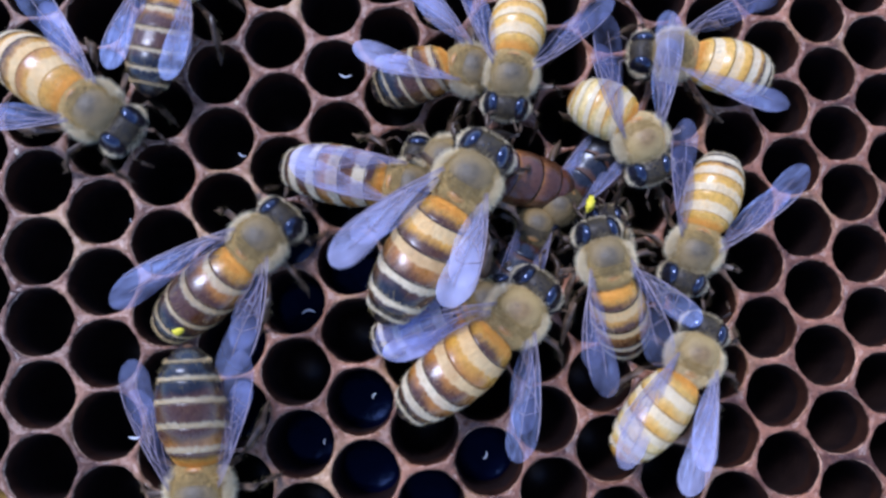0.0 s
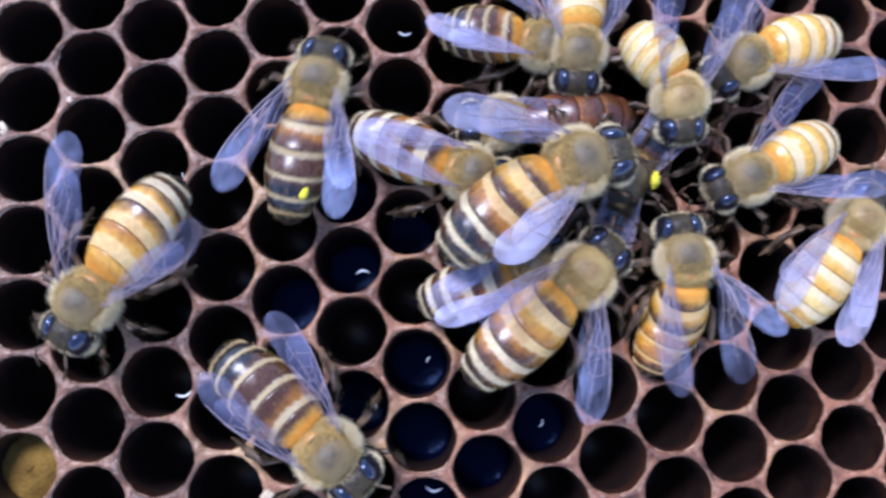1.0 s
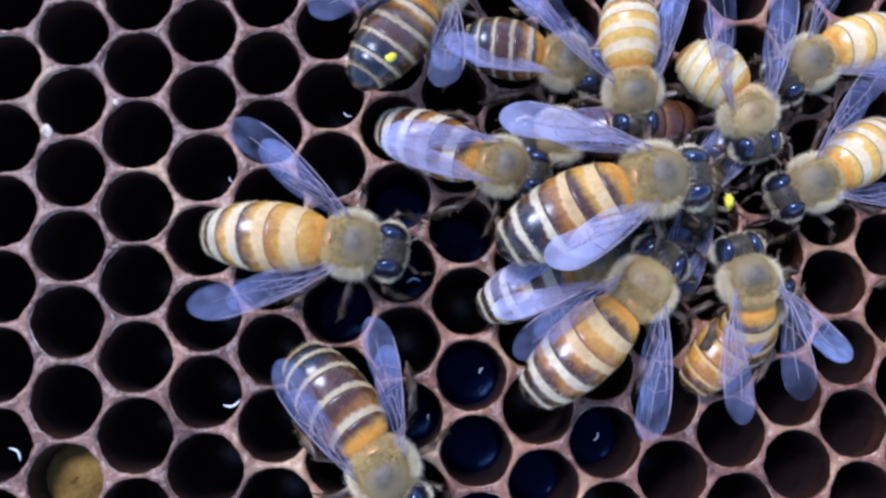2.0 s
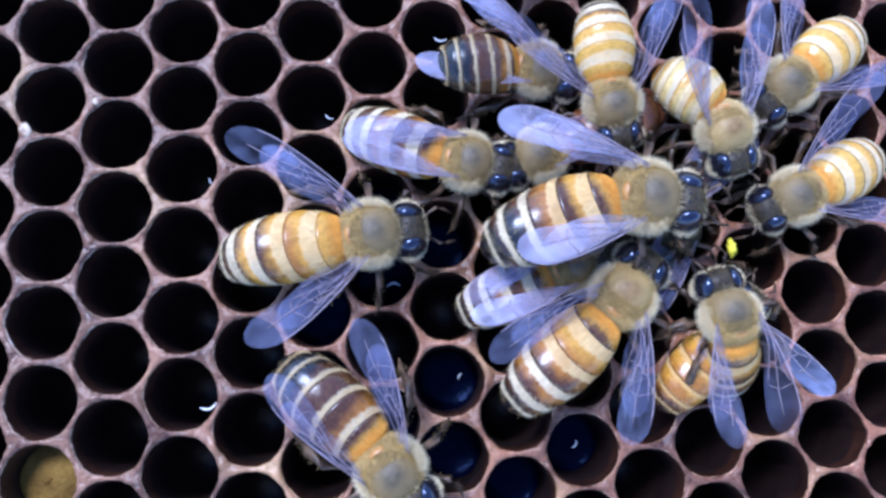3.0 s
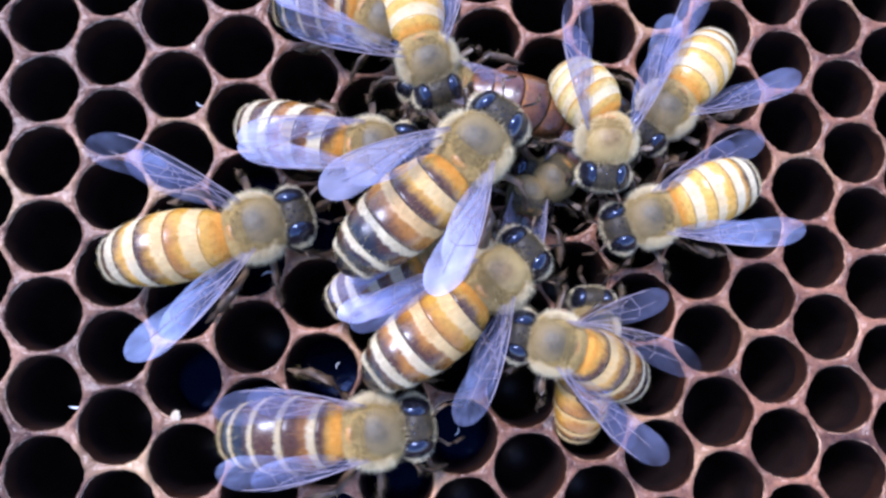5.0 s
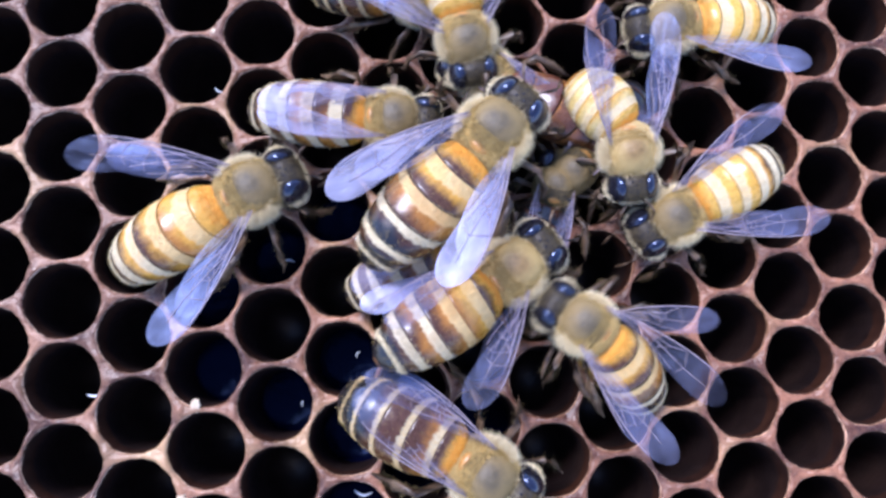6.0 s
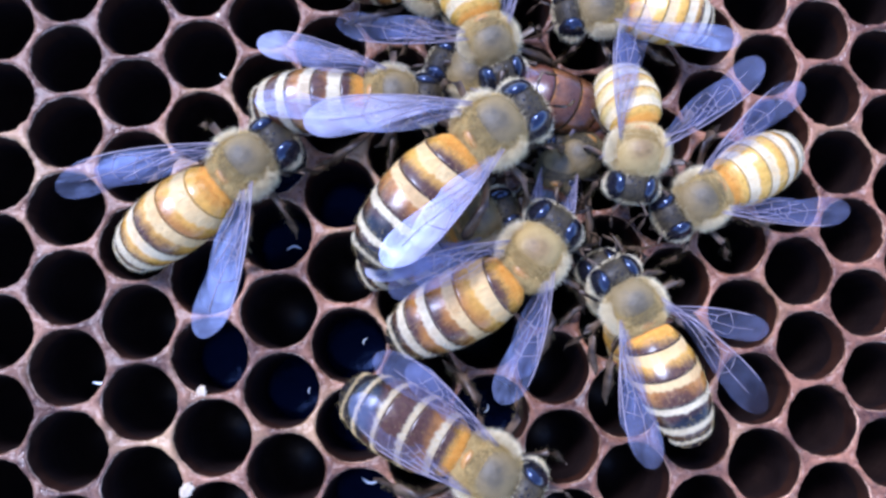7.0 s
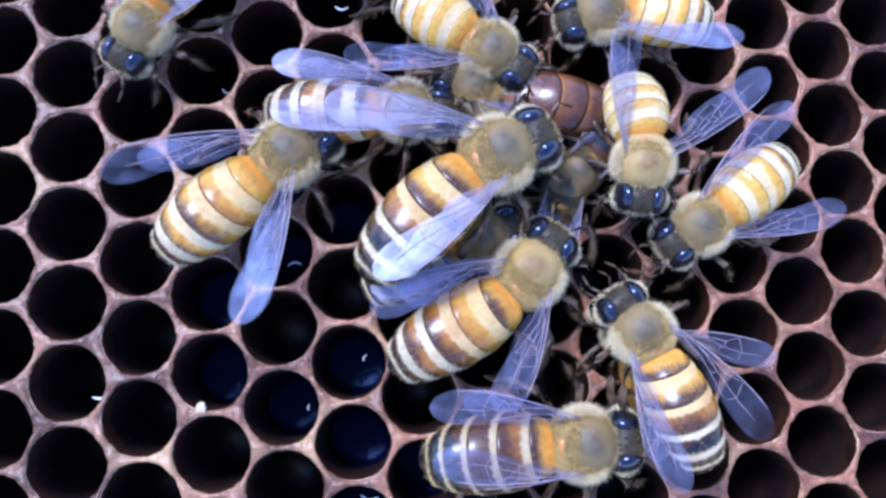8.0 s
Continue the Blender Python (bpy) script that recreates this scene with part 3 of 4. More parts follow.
def wing_mesh(fore, s, skin):
    L = 9.6 if fore else 6.8
    U = [0, 0.12, 0.28, 0.45, 0.62, 0.76, 0.88, 1.0]
    MID = [0.0, 0.06, 0.00, -0.18, -0.42, -0.60, -0.78, -0.95] if fore else [0.0, -0.12, -0.35, -0.55, -0.68, -0.76, -0.80, -0.82]
    HALF = [0.10, 0.22, 0.46, 0.76, 1.02, 1.14, 1.12, 1.10] if fore else [0.10, 0.36, 0.68, 0.88, 0.94, 0.92, 0.88, 0.88]

    def at(side, u):
        mid = float(np.interp(u, U, MID))
        half = float(np.mean([np.interp(min(max(u + d, 0), 1), U, HALF) for d in (-0.08, -0.04, 0, 0.04, 0.08)]))
        if u > 0.80:
            half *= math.sqrt(max(1 - ((u - 0.80) / 0.20) ** 2, 0.0004))
        return mid + side * half
    lead, trail = 1, -1
    nu, nv = 30, 7
    v, f = [], []
    for a in range(nu + 1):
        u = (a / nu)
        u = math.sin(u * math.pi / 2) ** 1.0 if u < 1 else 1.0
        for q in range(nv + 1):
            y = at(trail, u) + (at(lead, u) - at(trail, u)) * q / nv
            z = 0.07 * math.sin(q * 2.1) * (1 - u) + 0.25 * math.sin(u * 2.2) - 0.05 * y * y
            v.append((-L * u, s * y, z))
    for a in range(nu):
        for q in range(nv):
            k = a * (nv + 1) + q
            face = (k, k + 1, k + nv + 2, k + nv + 1)
            f.append(face if s > 0 else face[::-1])
    me = graded(mesh_of("wing", mm(v), f, [skin]), along=[-p[0] / L for p in v])

    def vein_pt(u, w):
        y = at(trail, u) + (at(lead, u) - at(trail, u)) * w
        return (-L * u, s * y, 0.05 + 0.25 * math.sin(u * 2.2) - 0.05 * y * y)
    lines = [[(0, 0.9), (0.3, 0.97), (0.6, 0.98), (0.85, 0.96)], [(0.02, 0.7), (0.25, 0.75), (0.5, 0.72), (0.62, 0.93)],
             [(0.25, 0.75), (0.45, 0.5), (0.68, 0.42), (0.85, 0.45)], [(0.02, 0.4), (0.3, 0.35), (0.45, 0.2), (0.6, 0.12)],
             [(0.45, 0.5), (0.43, 0.22)], [(0.62, 0.93), (0.66, 0.45)], [(0.66, 0.45), (0.62, 0.15)], [(0.5, 0.72), (0.48, 0.48)]]
    pieces = []
    for ln in lines:
        fine = []
        for (a, b), (c, d) in zip(ln, ln[1:]):
            fine += [vein_pt(a + (c - a) * k / 3, b + (d - b) * k / 3) for k in range(3)]
        fine.append(vein_pt(*ln[-1]))
        pieces.append(tube(fine, [(0.042 if ln is lines[0] else 0.024) if u is not fine[-1] else 0.014 for u in fine], 4))
    pv, pf, _ = join(pieces)
    return me, mesh_of("veins", mm(pv), pf, [VEIN])


def make_leg(pair, s, lift):
    """One jointed leg, from the hip to a foot on the comb."""
    z = -lift
    if pair == 0:
        pts = [(1.1, s * 0.9, 2.0), (1.7, s * 1.7, 1.7), (2.6, s * 2.5, 2.5), (3.3, s * 2.7, 1.3), (3.9, s * 2.6, 0.25 + z), (4.4, s * 2.5, z + 0.08)]
        rad = [0.22, 0.24, 0.26, 0.24, 0.12, 0.06]
    elif pair == 1:
        pts = [(0.1, s * 1.1, 1.9), (0.2, s * 2.1, 1.6), (0.2, s * 3.3, 2.6), (-0.1, s * 4.1, 1.4), (-0.2, s * 4.5, 0.3 + z), (-0.5, s * 4.9, z + 0.08)]
        rad = [0.22, 0.25, 0.27, 0.26, 0.13, 0.06]
    else:
        pts = [(-1.0, s * 1.1, 1.9), (-1.6, s * 2.2, 1.8), (-2.4, s * 3.2, 2.7), (-3.6, s * 3.7, 1.5), (-4.6, s * 3.9, 0.35 + z), (-5.2, s * 4.1, z + 0.08)]
        rad = [0.24, 0.28, 0.32, 0.42, 0.26, 0.07]
    v, f = tube(pts, [0.84 * r for r in rad], 8)
    skin = [0] * len(f)
    rnd = random.Random(pair * 7 + s)
    for _ in range(150):
        k = rnd.choice((1, 2, 2, 3, 3, 3))
        a, b, w = Vector(pts[k]), Vector(pts[k + 1]), rnd.random()
        out = (b - a).cross(Vector((rnd.gauss(0, 1), rnd.gauss(0, 1), rnd.gauss(0, 1)))).normalized()
        p = a.lerp(b, w) + out * 0.84 * (rad[k] + (rad[k + 1] - rad[k]) * w) * 0.9
        tip = p + (out + (b - a).normalized() * 0.6) * rnd.uniform(0.15, 0.34)
        flat = (b - a).normalized() * 0.010
        o = len(v)
        v += [tuple(p - flat), tuple(p + flat), tuple(tip)]
        f.append((o, o + 1, o + 2))
        skin.append(1)
    return mesh_of("leg", mm(v), f, [LEG, DOWN], skin)


AA, AO = (AMBER, AMBER), (AMBER, ORANGE)
OO, OG, OB, GB = (ORANGE, ORANGE), (ORANGE, GOLD), (ORANGE, BROWN), (GOLD, BROWN)
BB, BK, KK, PO, PP, RR = (BROWN, BROWN), (BROWN, BLACK), (BLACK, BLACK), (STRAW, ORANGE), (STRAW, STRAW), (RED, MAROON)
KINDS = {
    # front and rear field of the six plates, band colour, band width, fur
    "striped": ([OB, OB, GB, BK, BK, KK], CREAM, 0.42, FUR),
    "russet": ([OB, OG, GB, GB, BK, KK], CREAM, 0.46, FUR),
    "dark": ([OB, GB, BB, BK, KK, KK], DUN, 0.32, FUR),
    "hoary": ([OB, GB, GB, BB, BK, KK], CHALK, 0.50, FUR),
    "golden": ([AA, AA, AO, OB, BK, KK], IVORY, 0.50, FUR),
    "amber": ([OO, OG, OB, OB, BK, KK], CREAM, 0.50, FUR),
    "pale": ([AA, PO, PO, PP, PO, OG], IVORY, 0.50, FUR_GOLD),
    "plain": ([OO, OG, OG, OG, GB, BK], TOFFEE, 0.34, FUR),
    # black plates and dull fur carry the shade inside the crowd
    "shaded": ([BK, KK, KK, KK, KK, KK], BROWN, 0.25, DOWN),
    "queen": ([RR, RR, (RED, BROWN), (RED, BROWN), (MAROON, BROWN), BB], GOLD, 0.16, FUR),
}


def hairs_of(q, kind, band, wide):
    """Colour and width of the hair band of a plate: golden at the waist, cream, and paler and wider to the tail."""
    if kind in ("shaded", "queen"):
        return band, wide
    if q == 0:
        return WAIST, 0.50
    return (band, wide) if q < 3 or kind in ("dark", "plain") else (CHALK, wide + (0.10 if kind == "golden" else 0.0))


def wing_pose(fore, s, out, rise, hind, roll):
    """A wing on its hinge: out degrees from the tail, raised by rise degrees; the hindwing follows it."""
    x, z = (-0.2, 4.5) if fore else (-0.9, 4.3)
    return pose(x * MM, s * 1.45 * MM, z * MM, roll, rise if fore else rise - 2, -s * (out if fore else out + hind))


def bee(key, kind, label, left, right, hind=(7, 7), roll=0, pitch=8, skylit=False, tan=False, category="bee", group="bees on the comb"):
    """A honey bee facing +x, standing on z = 0. left, right: how far its wings stand out from its tail, in degrees."""
    skins, band, wide, fur = KINDS[kind]
    lift = round(LIFTS[key] / SIZES[key], 2)
    stretch = 1.0 if kind != "queen" else 1.15
    top = tagged(new("honey_bee" if kind != "queen" else "queen_bee"), label, category, group)
    k = SIZES[key]
    top.scale = (k, k, k)
    th = part("thorax", cached(("thorax", kind == "shaded"), lambda: make_thorax(BODY if kind == "shaded" else GOLDEN)), top, "thorax coloured dark for shade, with grey fuzz" if kind == "shaded" else "dark thorax with tan fuzz")
    part("shield", cached(("shield", tan), lambda: make_shield(SHIELD_TAN if tan else SHIELD)), th, "tan shield on the back" if tan else "bare grey shield on the back")
    part("scutellum", cached("scutellum", make_scutellum), th)
    part("fur", cached(("tfur", fur.name), lambda: make_thorax_fur(fur)), th, "fuzzy tan hair", "stuff")
    part("fur", cached(("down", tan), lambda: make_shield_down(DOWN_TAN if tan else DOWN)), th, "short tan down" if tan else "short grey-olive down", "stuff")
    if kind != "shaded":
        part("tuft", cached("tuft", make_tuft), th, "cream tufts on the collar and sides", "stuff")
    hd = part("head", cached("head", make_head), top)
    part("fur", cached("hfur", make_head_fur), hd, "short pale hair", "stuff")
    if kind != "shaded":
        part("fur", cached("fringe", make_fringe), hd, "pale fringe of hair", "stuff")
    part("mouthparts", cached("mouth", make_mouth), hd)
    part("ocelli", cached("ocelli", make_ocelli), hd, "three tiny black simple eyes")
    for s in (1, -1):
        part("eye", cached(("eye", s), lambda: make_eye(s)), hd, "glossy black compound eye")
        part("antenna", cached(("antenna", s), lambda: make_antenna(s)), hd)
    ab = part("abdomen", cached(("abdomen", kind), lambda: make_abdomen(CUT_QUEEN if kind == "queen" else CUT_BROWN, stretch)), top)
    ab.matrix_basis = pose(-1.42 * MM, 0, 3.05 * MM)
    for q in range(6):
        part("tergite", cached(("tergite", q, kind), lambda: make_tergite(q, *skins[q], *hairs_of(q, kind, band, wide), stretch)), ab)
    if kind not in ("queen", "shaded"):
        part("fur", cached("pile", make_pile), ab, "sparse fine hair", "stuff")
        part("fur", cached("waistfur", lambda: make_band_fur(FUR_WAIST, wide, stretch, (0, 0), 4500, 0.34)), ab, "golden hair behind the waist", "stuff")
        part("fur", cached(("bfur", kind), lambda: make_band_fur(HAIR_CREAM if band in (CREAM, DUN, TOFFEE) else HAIR_WHITE, wide, stretch, (1, 2))), ab, "short pale hair", "stuff")
        part("fur", cached(("tailfur", kind), lambda: make_band_fur(HAIR_CREAM if band in (DUN, TOFFEE) else HAIR_WHITE, wide, stretch, (3, 5))), ab, "short white hair", "stuff")
    ab.scale = (LONG.get(key, 1.0), 1, 1)
    wings = []
    size = 0.55 if kind == "queen" else 0.8 if kind == "shaded" else SPAN.get(key, 0.9)
    rise = -3 if kind in ("shaded", "queen") else pitch
    for s, out, h in ((1, left, hind[0]), (-1, right, hind[1])):
        for fore in (True, False):
            me, ve = cached(("wing", fore, s, skylit), lambda: wing_mesh(fore, s, WING_SKYLIT if skylit else WING))
            w = part("forewing" if fore else "hindwing", me, top, "clear wing with fine veins, sky sheen painted pale" if skylit else "clear wing with fine veins, blue sky reflection tinted in")
            w.matrix_basis = wing_pose(fore, s, out, rise, h, roll)
            w.scale = (size, size, size)
            part("venation", ve, w, kind="stuff")
            wings.append((w, fore, s, h, roll))
    for pair in range(3):
        for s in (1, -1):
            part("leg", cached(("leg", pair, s, lift), lambda: make_leg(pair, s, lift)), top)
    return top, ab, wings


BEES = {
    "m": bee("m", "striped", "striped honey bee climbing over the crowd round the queen", 33, 26, skylit=True),
    "l": bee("l", "russet", "orange and cream striped honey bee with one wing held out", 33, 31, tan=True),
    "r": bee("r", "striped", "honey bee with banded abdomen facing the crowd", 8, 16, (10, 38)),
    "top": bee("top", "golden", "golden honey bee with grey-haired thorax and spread wings", 30, 34),
    "tl": bee("tl", "dark", "honey bee with grey and black banded abdomen", 30, 10, skylit=True),
    "tr": bee("tr", "pale", "pale yellow honey bee with bent abdomen", 12, 8, tan=True),
    "far": bee("far", "golden", "golden yellow honey bee at the edge of the crowd", 34, 24),
    "right": bee("right", "golden", "golden honey bee with white-banded tail facing the crowd", 27, 16),
    "lr": bee("lr", "pale", "pale honey bee with wings folded walking over open cells", 2, 4, (10, 10), skylit=True, tan=True),
    "spot": bee("spot", "dark", "dark banded honey bee with a yellow pollen grain on its tail", 32, 9),
    "bl": bee("bl", "dark", "dark banded honey bee walking over open cells", 6, 8, (8, 8)),
    "gold": bee("gold", "amber", "golden banded honey bee with wings held wide", 33, 28),
    "up": bee("up", "dark", "brown honey bee walking away over the comb", 10, 12),
    "brown": bee("brown", "hoary", "brown honey bee with wings folded along its back", -4, -4, (4, 4), 0, 8, skylit=True),
    "under": bee("under", "hoary", "honey bee half hidden under the crowd", 0, 2, (6, 6), skylit=True),
    "urr": bee("urr", "plain", "orange honey bee hidden under another bee", 0, 0, (4, 4)),
    "queen": bee("queen", "queen", "red-brown queen bee buried under her workers", -5, -5, (2, 2), category="queen bee"),
    "pit": bee("pit", "shaded", "bee deep in the crowd round the queen, coloured dark for shade", 0, 0, (4, 4)),
    "deep": bee("deep", "shaded", "bee pressed against the queen under the crowd, coloured dark for shade", 4, 4, (4, 4)),
    "visit": bee("visit", "pale", "pale honey bee hurrying past", 16, 16, tan=True),
    "late": bee("late", "striped", "honey bee arriving over the open cells", 24, 20),
}
grain = part("pollen_grain", mesh_of("pollen_grain", *[*(lambda v, f: (mm(v), f))(*blob((-6.2, -1.0, 1.05), (0.45, 0.35, 0.25), lambda u: 1 + 0.25 * noise.noise(u * 3), 10, 7))], [YELLOW]), BEES["spot"][1], "bright yellow pollen grain")

# ---- ways: seconds, mm, mm, heading, bend and lift of the abdomen ----
WAYS = {
    "m": [(0, 30.29, -3.77, 53, 0, 2), (0.5, 31.40, -4.72, 25, 24, 2), (1, 32.80, -5.47, 11, 24, 2), (1.5, 33.13, -5.67, 7, 22, 6), (3, 34.19, -6.70, -8, 27, 2), (3.5, 33.08, -6.11, 0, 25, 14), (4, 32.76, -4.53, 25, 9, 14), (4.5, 32.76, -4.33, 41, -3, 18), (4.7, 32.54, -5.17, 45, -8, 14), (5.8, 32.05, -4.84, 48, -10, 2), (6, 31.90, -5.05, 46, -5, 2), (6.5, 31.53, -6.74, 16, 28, 10), (7, 31.19, -5.85, 29, 15, 2), (7.5, 31.09, -6.09, 22, 23, 2), (8, 31.60, -6.10, 22, 20, 2)],
    "l": [(0, 32.84, -12.72, 47, -14, 2), (0.5, 32.80, -12.65, 51, -12, 6), (1, 32.94, -12.59, 42, -4, 2), (1.5, 32.68, -12.62, 47, -10, 2), (3, 32.85, -12.64, 52, -13, 2), (3.5, 32.78, -12.68, 48, -7, 6), (4, 32.93, -12.41, 50, -9, 2), (4.5, 33.11, -12.76, 45, -6, 6), (4.7, 33.23, -12.77, 43, -6, 8), (5.8, 33.12, -13.02, 27, 0, 26), (6, 32.62, -13.04, 36, -7, 26), (6.5, 33.05, -13.49, 47, -27, 6), (7, 33.31, -13.16, 50, -27, 2), (7.5, 33.05, -13.38, 50, -24, 6), (8, 33.12, -13.03, 51, -24, 2)],
    "r": [(0, 39.28, -9.77, 98, 11, -42), (0.5, 39.59, -10.67, 84, 12, -42), (1, 39.67, -12.04, 93, -14, -42), (1.5, 39.59, -12.05, 98, -5, -48), (3, 39.45, -14.29, 103, -2, -58), (3.5, 39.61, -13.37, 104, -9, -56), (4, 39.05, -13.63, 98, -5, -56), (4.5, 39.38, -14.41, 129, -16, -52), (4.7, 38.07, -15.65, 162, -16, -46), (5.8, 35.32, -18.29, 162, 8, -34), (6, 36.77, -16.71, 141, -13, -36), (6.5, 38.47, -15.55, 110, -6, 6), (7, 39.07, -16.79, 114, -7, 6), (7.5, 39.49, -16.88, 116, -7, 6), (8, 39.53, -17.15, 119, -11, 6)],
    "top": [(0, 34.30, 4.13, -105, 1, -10), (0.5, 34.63, 3.57, -97, -7, -10), (1, 34.06, 2.97, -98, 4, -10), (1.5, 33.45, 1.29, -93, -4, 2), (3, 33.14, 0.11, -82, -5, 10), (3.5, 32.16, 1.30, -78, -9, -10), (4, 31.45, 1.66, -78, -5, 2), (4.5, 29.85, 0.88, -78, -7, -2), (4.7, 30.01, 1.27, -74, -12, -4), (5.8, 30.04, 1.84, -79, 0, 14), (6, 31.02, 1.93, -81, 0, 14), (6.5, 32.51, 0.87, -77, -8, 6), (7, 31.86, 0.58, -72, -3, 6), (7.5, 32.58, 1.37, -47, 2, 6), (8, 31.80, 1.24, -36, -2, 6)],
    "tl": [(0, 31.47, 5.17, -24, 38, 2), (0.5, 31.41, 4.19, -20, 25, 2), (1, 31.76, 3.91, -22, 12, 2), (1.5, 30.19, 3.42, -24, 10, 6), (3, 28.43, 2.97, -14, 19, 26), (3.5, 28.14, 3.44, -17, 8, 6), (4, 28.38, 4.94, -23, 30, 6), (4.5, 26.96, 4.77, -33, 25, 6), (6, 28.23, 5.40, -30, 25, 6), (6.5, 28.93, 4.73, -32, 24, 6), (7, 28.50, 5.00, -28, 19, 6), (7.5, 29.26, 6.20, -30, 17, 6), (8, 28.83, 6.58, -29, 17, 6)],
    "tr": [(0, 42.72, -1.39, -76, 44, 2), (0.5, 41.47, -1.46, -81, 32, 6), (1, 40.58, -0.90, -90, 39, 6), (1.5, 40.71, -1.14, -80, 35, 6), (3, 40.35, -1.98, -76, 36, 2), (3.5, 39.73, -2.01, -84, 45, -10), (4, 40.07, -2.35, -77, 45, -2), (4.5, 40.86, -2.82, -74, 42, 2), (4.7, 41.02, -3.76, -89, 40, 2), (5.8, 40.36, -5.47, -104, 40, -4), (6, 40.53, -6.15, -88, 36, 6), (6.5, 40.13, -7.15, -107, 31, -6), (7, 40.37, -7.18, -103, 25, -10), (7.5, 40.53, -6.73, -103, 25, -10), (8, 40.70, -6.68, -99, 15, -6)],
    "far": [(0, 46.23, 4.86, 168, -11, 6), (0.5, 46.64, 2.76, 193, -14, 10), (1, 45.97, 1.79, 208, -18, -2), (1.5, 45.99, 2.33, 208, -25, 6), (3, 45.48, 1.26, 219, -4, -10), (3.5, 45.66, 1.14, 220, -10, -10), (4, 44.88, -0.38, 229, -10, -10), (4.5, 45.21, -1.44, 230, -11, -10), (4.7, 45.26, -2.60, 230, -2, -10), (5.8, 45.61, 0.65, 183, 12, -10), (6, 44.67, 2.32, 183, -3, -10), (6.5, 40.71, 2.38, 183, -13, 6), (7, 39.55, 2.66, 185, -24, 6), (7.5, 39.60, 3.54, 189, -26, -2), (8, 39.52, 3.57, 190, -26, 6)],
    "right": [(0, 45.83, -9.22, -117, 3, 6), (0.5, 44.73, -7.79, -140, 1, 14), (1, 45.19, -6.39, -161, 4, -6), (1.5, 45.17, -6.10, -159, 10, -2), (3, 45.24, -6.46, -158, 3, -10), (3.5, 45.20, -6.51, -167, 0, -10), (4, 44.94, -6.68, -164, 5, -10), (4.5, 45.06, -7.53, -163, -4, -2), (4.7, 44.18, -8.49, -164, -2, 8), (5.8, 43.15, -10.42, -170, 16, 20), (6, 43.41, -10.24, -154, -2, 18), (6.5, 44.40, -9.69, -160, 3, 6), (7, 44.39, -10.25, -155, -1, 2), (7.5, 44.36, -9.95, -155, 1, 6), (8, 44.29, -10.60, -150, 5, 10)],
    "lr": [(0, 44.74, -16.71, 59, -16, 6), (0.5, 48.79, -13.97, 66, -13, 2), (1, 52.10, -10.17, 52, -4, 6), (1.5, 51.14, -12.94, 49, -9, 10), (1.7, 51.67, -13.65, 47, 4, 0), (3, 71.17, -7.84, 26, 4, 0)],
    "spot": [(0, 15.67, -5.99, 43, -8, -10), (0.5, 15.08, -2.17, 83, -2, 2), (1, 16.01, 1.86, 74, 1, 2), (1.5, 19.23, 6.86, 49, -1, 18), (2.8, 26.10, 13.65, 59, 5, 28), (3.5, 35.27, 26.84, 52, -3, 15)],
    "bl": [(0, 10.87, -22.09, -91, -2, 26), (0.5, 14.00, -22.15, -60, 19, -10), (1, 15.54, -22.78, -48, 2, 6), (1.5, 14.85, -23.05, -69, 12, -6), (3, 17.54, -22.70, -58, 13, 2), (3.5, 17.47, -22.47, -54, 8, -2), (4, 19.00, -22.01, -34, 3, 2), (4.5, 22.28, -22.11, -13, 3, 6), (4.7, 22.90, -21.16, 1, -4, -4), (5.8, 30.55, -24.25, -21, 0, 8), (6, 29.90, -24.92, -39, 7, 6), (6.5, 29.14, -25.50, -44, 3, 2), (7, 29.50, -25.53, -35, 2, 6), (7.5, 33.14, -23.72, -9, 3, 6), (8, 35.49, -23.37, -1, 4, 2)],
    "gold": [(0, 4.83, 4.51, -39, -2, -10), (0.3, 4.28, 0.99, -61, 2, 0), (0.5, 6.39, -2.83, -89, 3, -6), (0.8, 2.47, -9.19, -107, -3, 19), (1, 0.28, -11.85, -123, -7, 2), (1.2, 0.36, -12.93, -114, -11, 12), (1.5, 6.45, -10.63, -58, 10, -6), (1.7, 11.33, -9.33, -32, 6, 0), (3, 16.87, -7.79, 5, 3, 2), (3.5, 18.15, -7.04, 7, 4, 6), (4, 17.50, -8.07, 9, -3, -2), (4.5, 17.38, -7.68, 13, 4, 2), (4.7, 18.62, -8.87, 8, 0, 2), (5.8, 16.91, -6.23, 46, -18, 8), (6, 16.73, -6.81, 22, 4, -6), (6.5, 19.55, -8.03, 11, 4, 10), (7, 16.05, -6.10, 37, -7, -10), (7.5, 17.75, -5.96, 19, 11, -10), (8, 18.68, -4.49, 33, 3, 2)],
    "up": [(0, 11.08, 13.84, 73, 2, 9), (0.5, 12.25, 16.26, 77, -3, 19), (0.8, 11.06, 19.06, 79, -2, 14), (1.2, 13.68, 34.18, 75, 2, 0)],
    "brown": [(0, 26.30, -2.99, -15, 0, 6), (0.5, 26.54, -4.50, -19, -13, 6), (1, 26.00, -4.94, -20, -7, 2), (1.5, 25.19, -4.36, -16, -13, -2), (3, 23.37, -3.19, -12, -11, -6), (3.5, 24.06, -2.31, -12, -3, -10), (4, 26.26, -1.71, -6, 1, 2), (4.5, 25.88, -2.71, -2, -14, 2), (4.7, 25.81, -3.72, -2, -16, 2), (5.8, 26.47, -3.52, -5, -12, 8), (6, 25.84, -2.74, -5, -4, 6), (6.5, 25.22, -1.75, -3, 7, 6), (7, 25.44, -2.27, -4, 4, 2), (7.5, 26.47, -2.07, -4, 8, 6), (8, 26.25, -2.09, -5, 2, 2)],
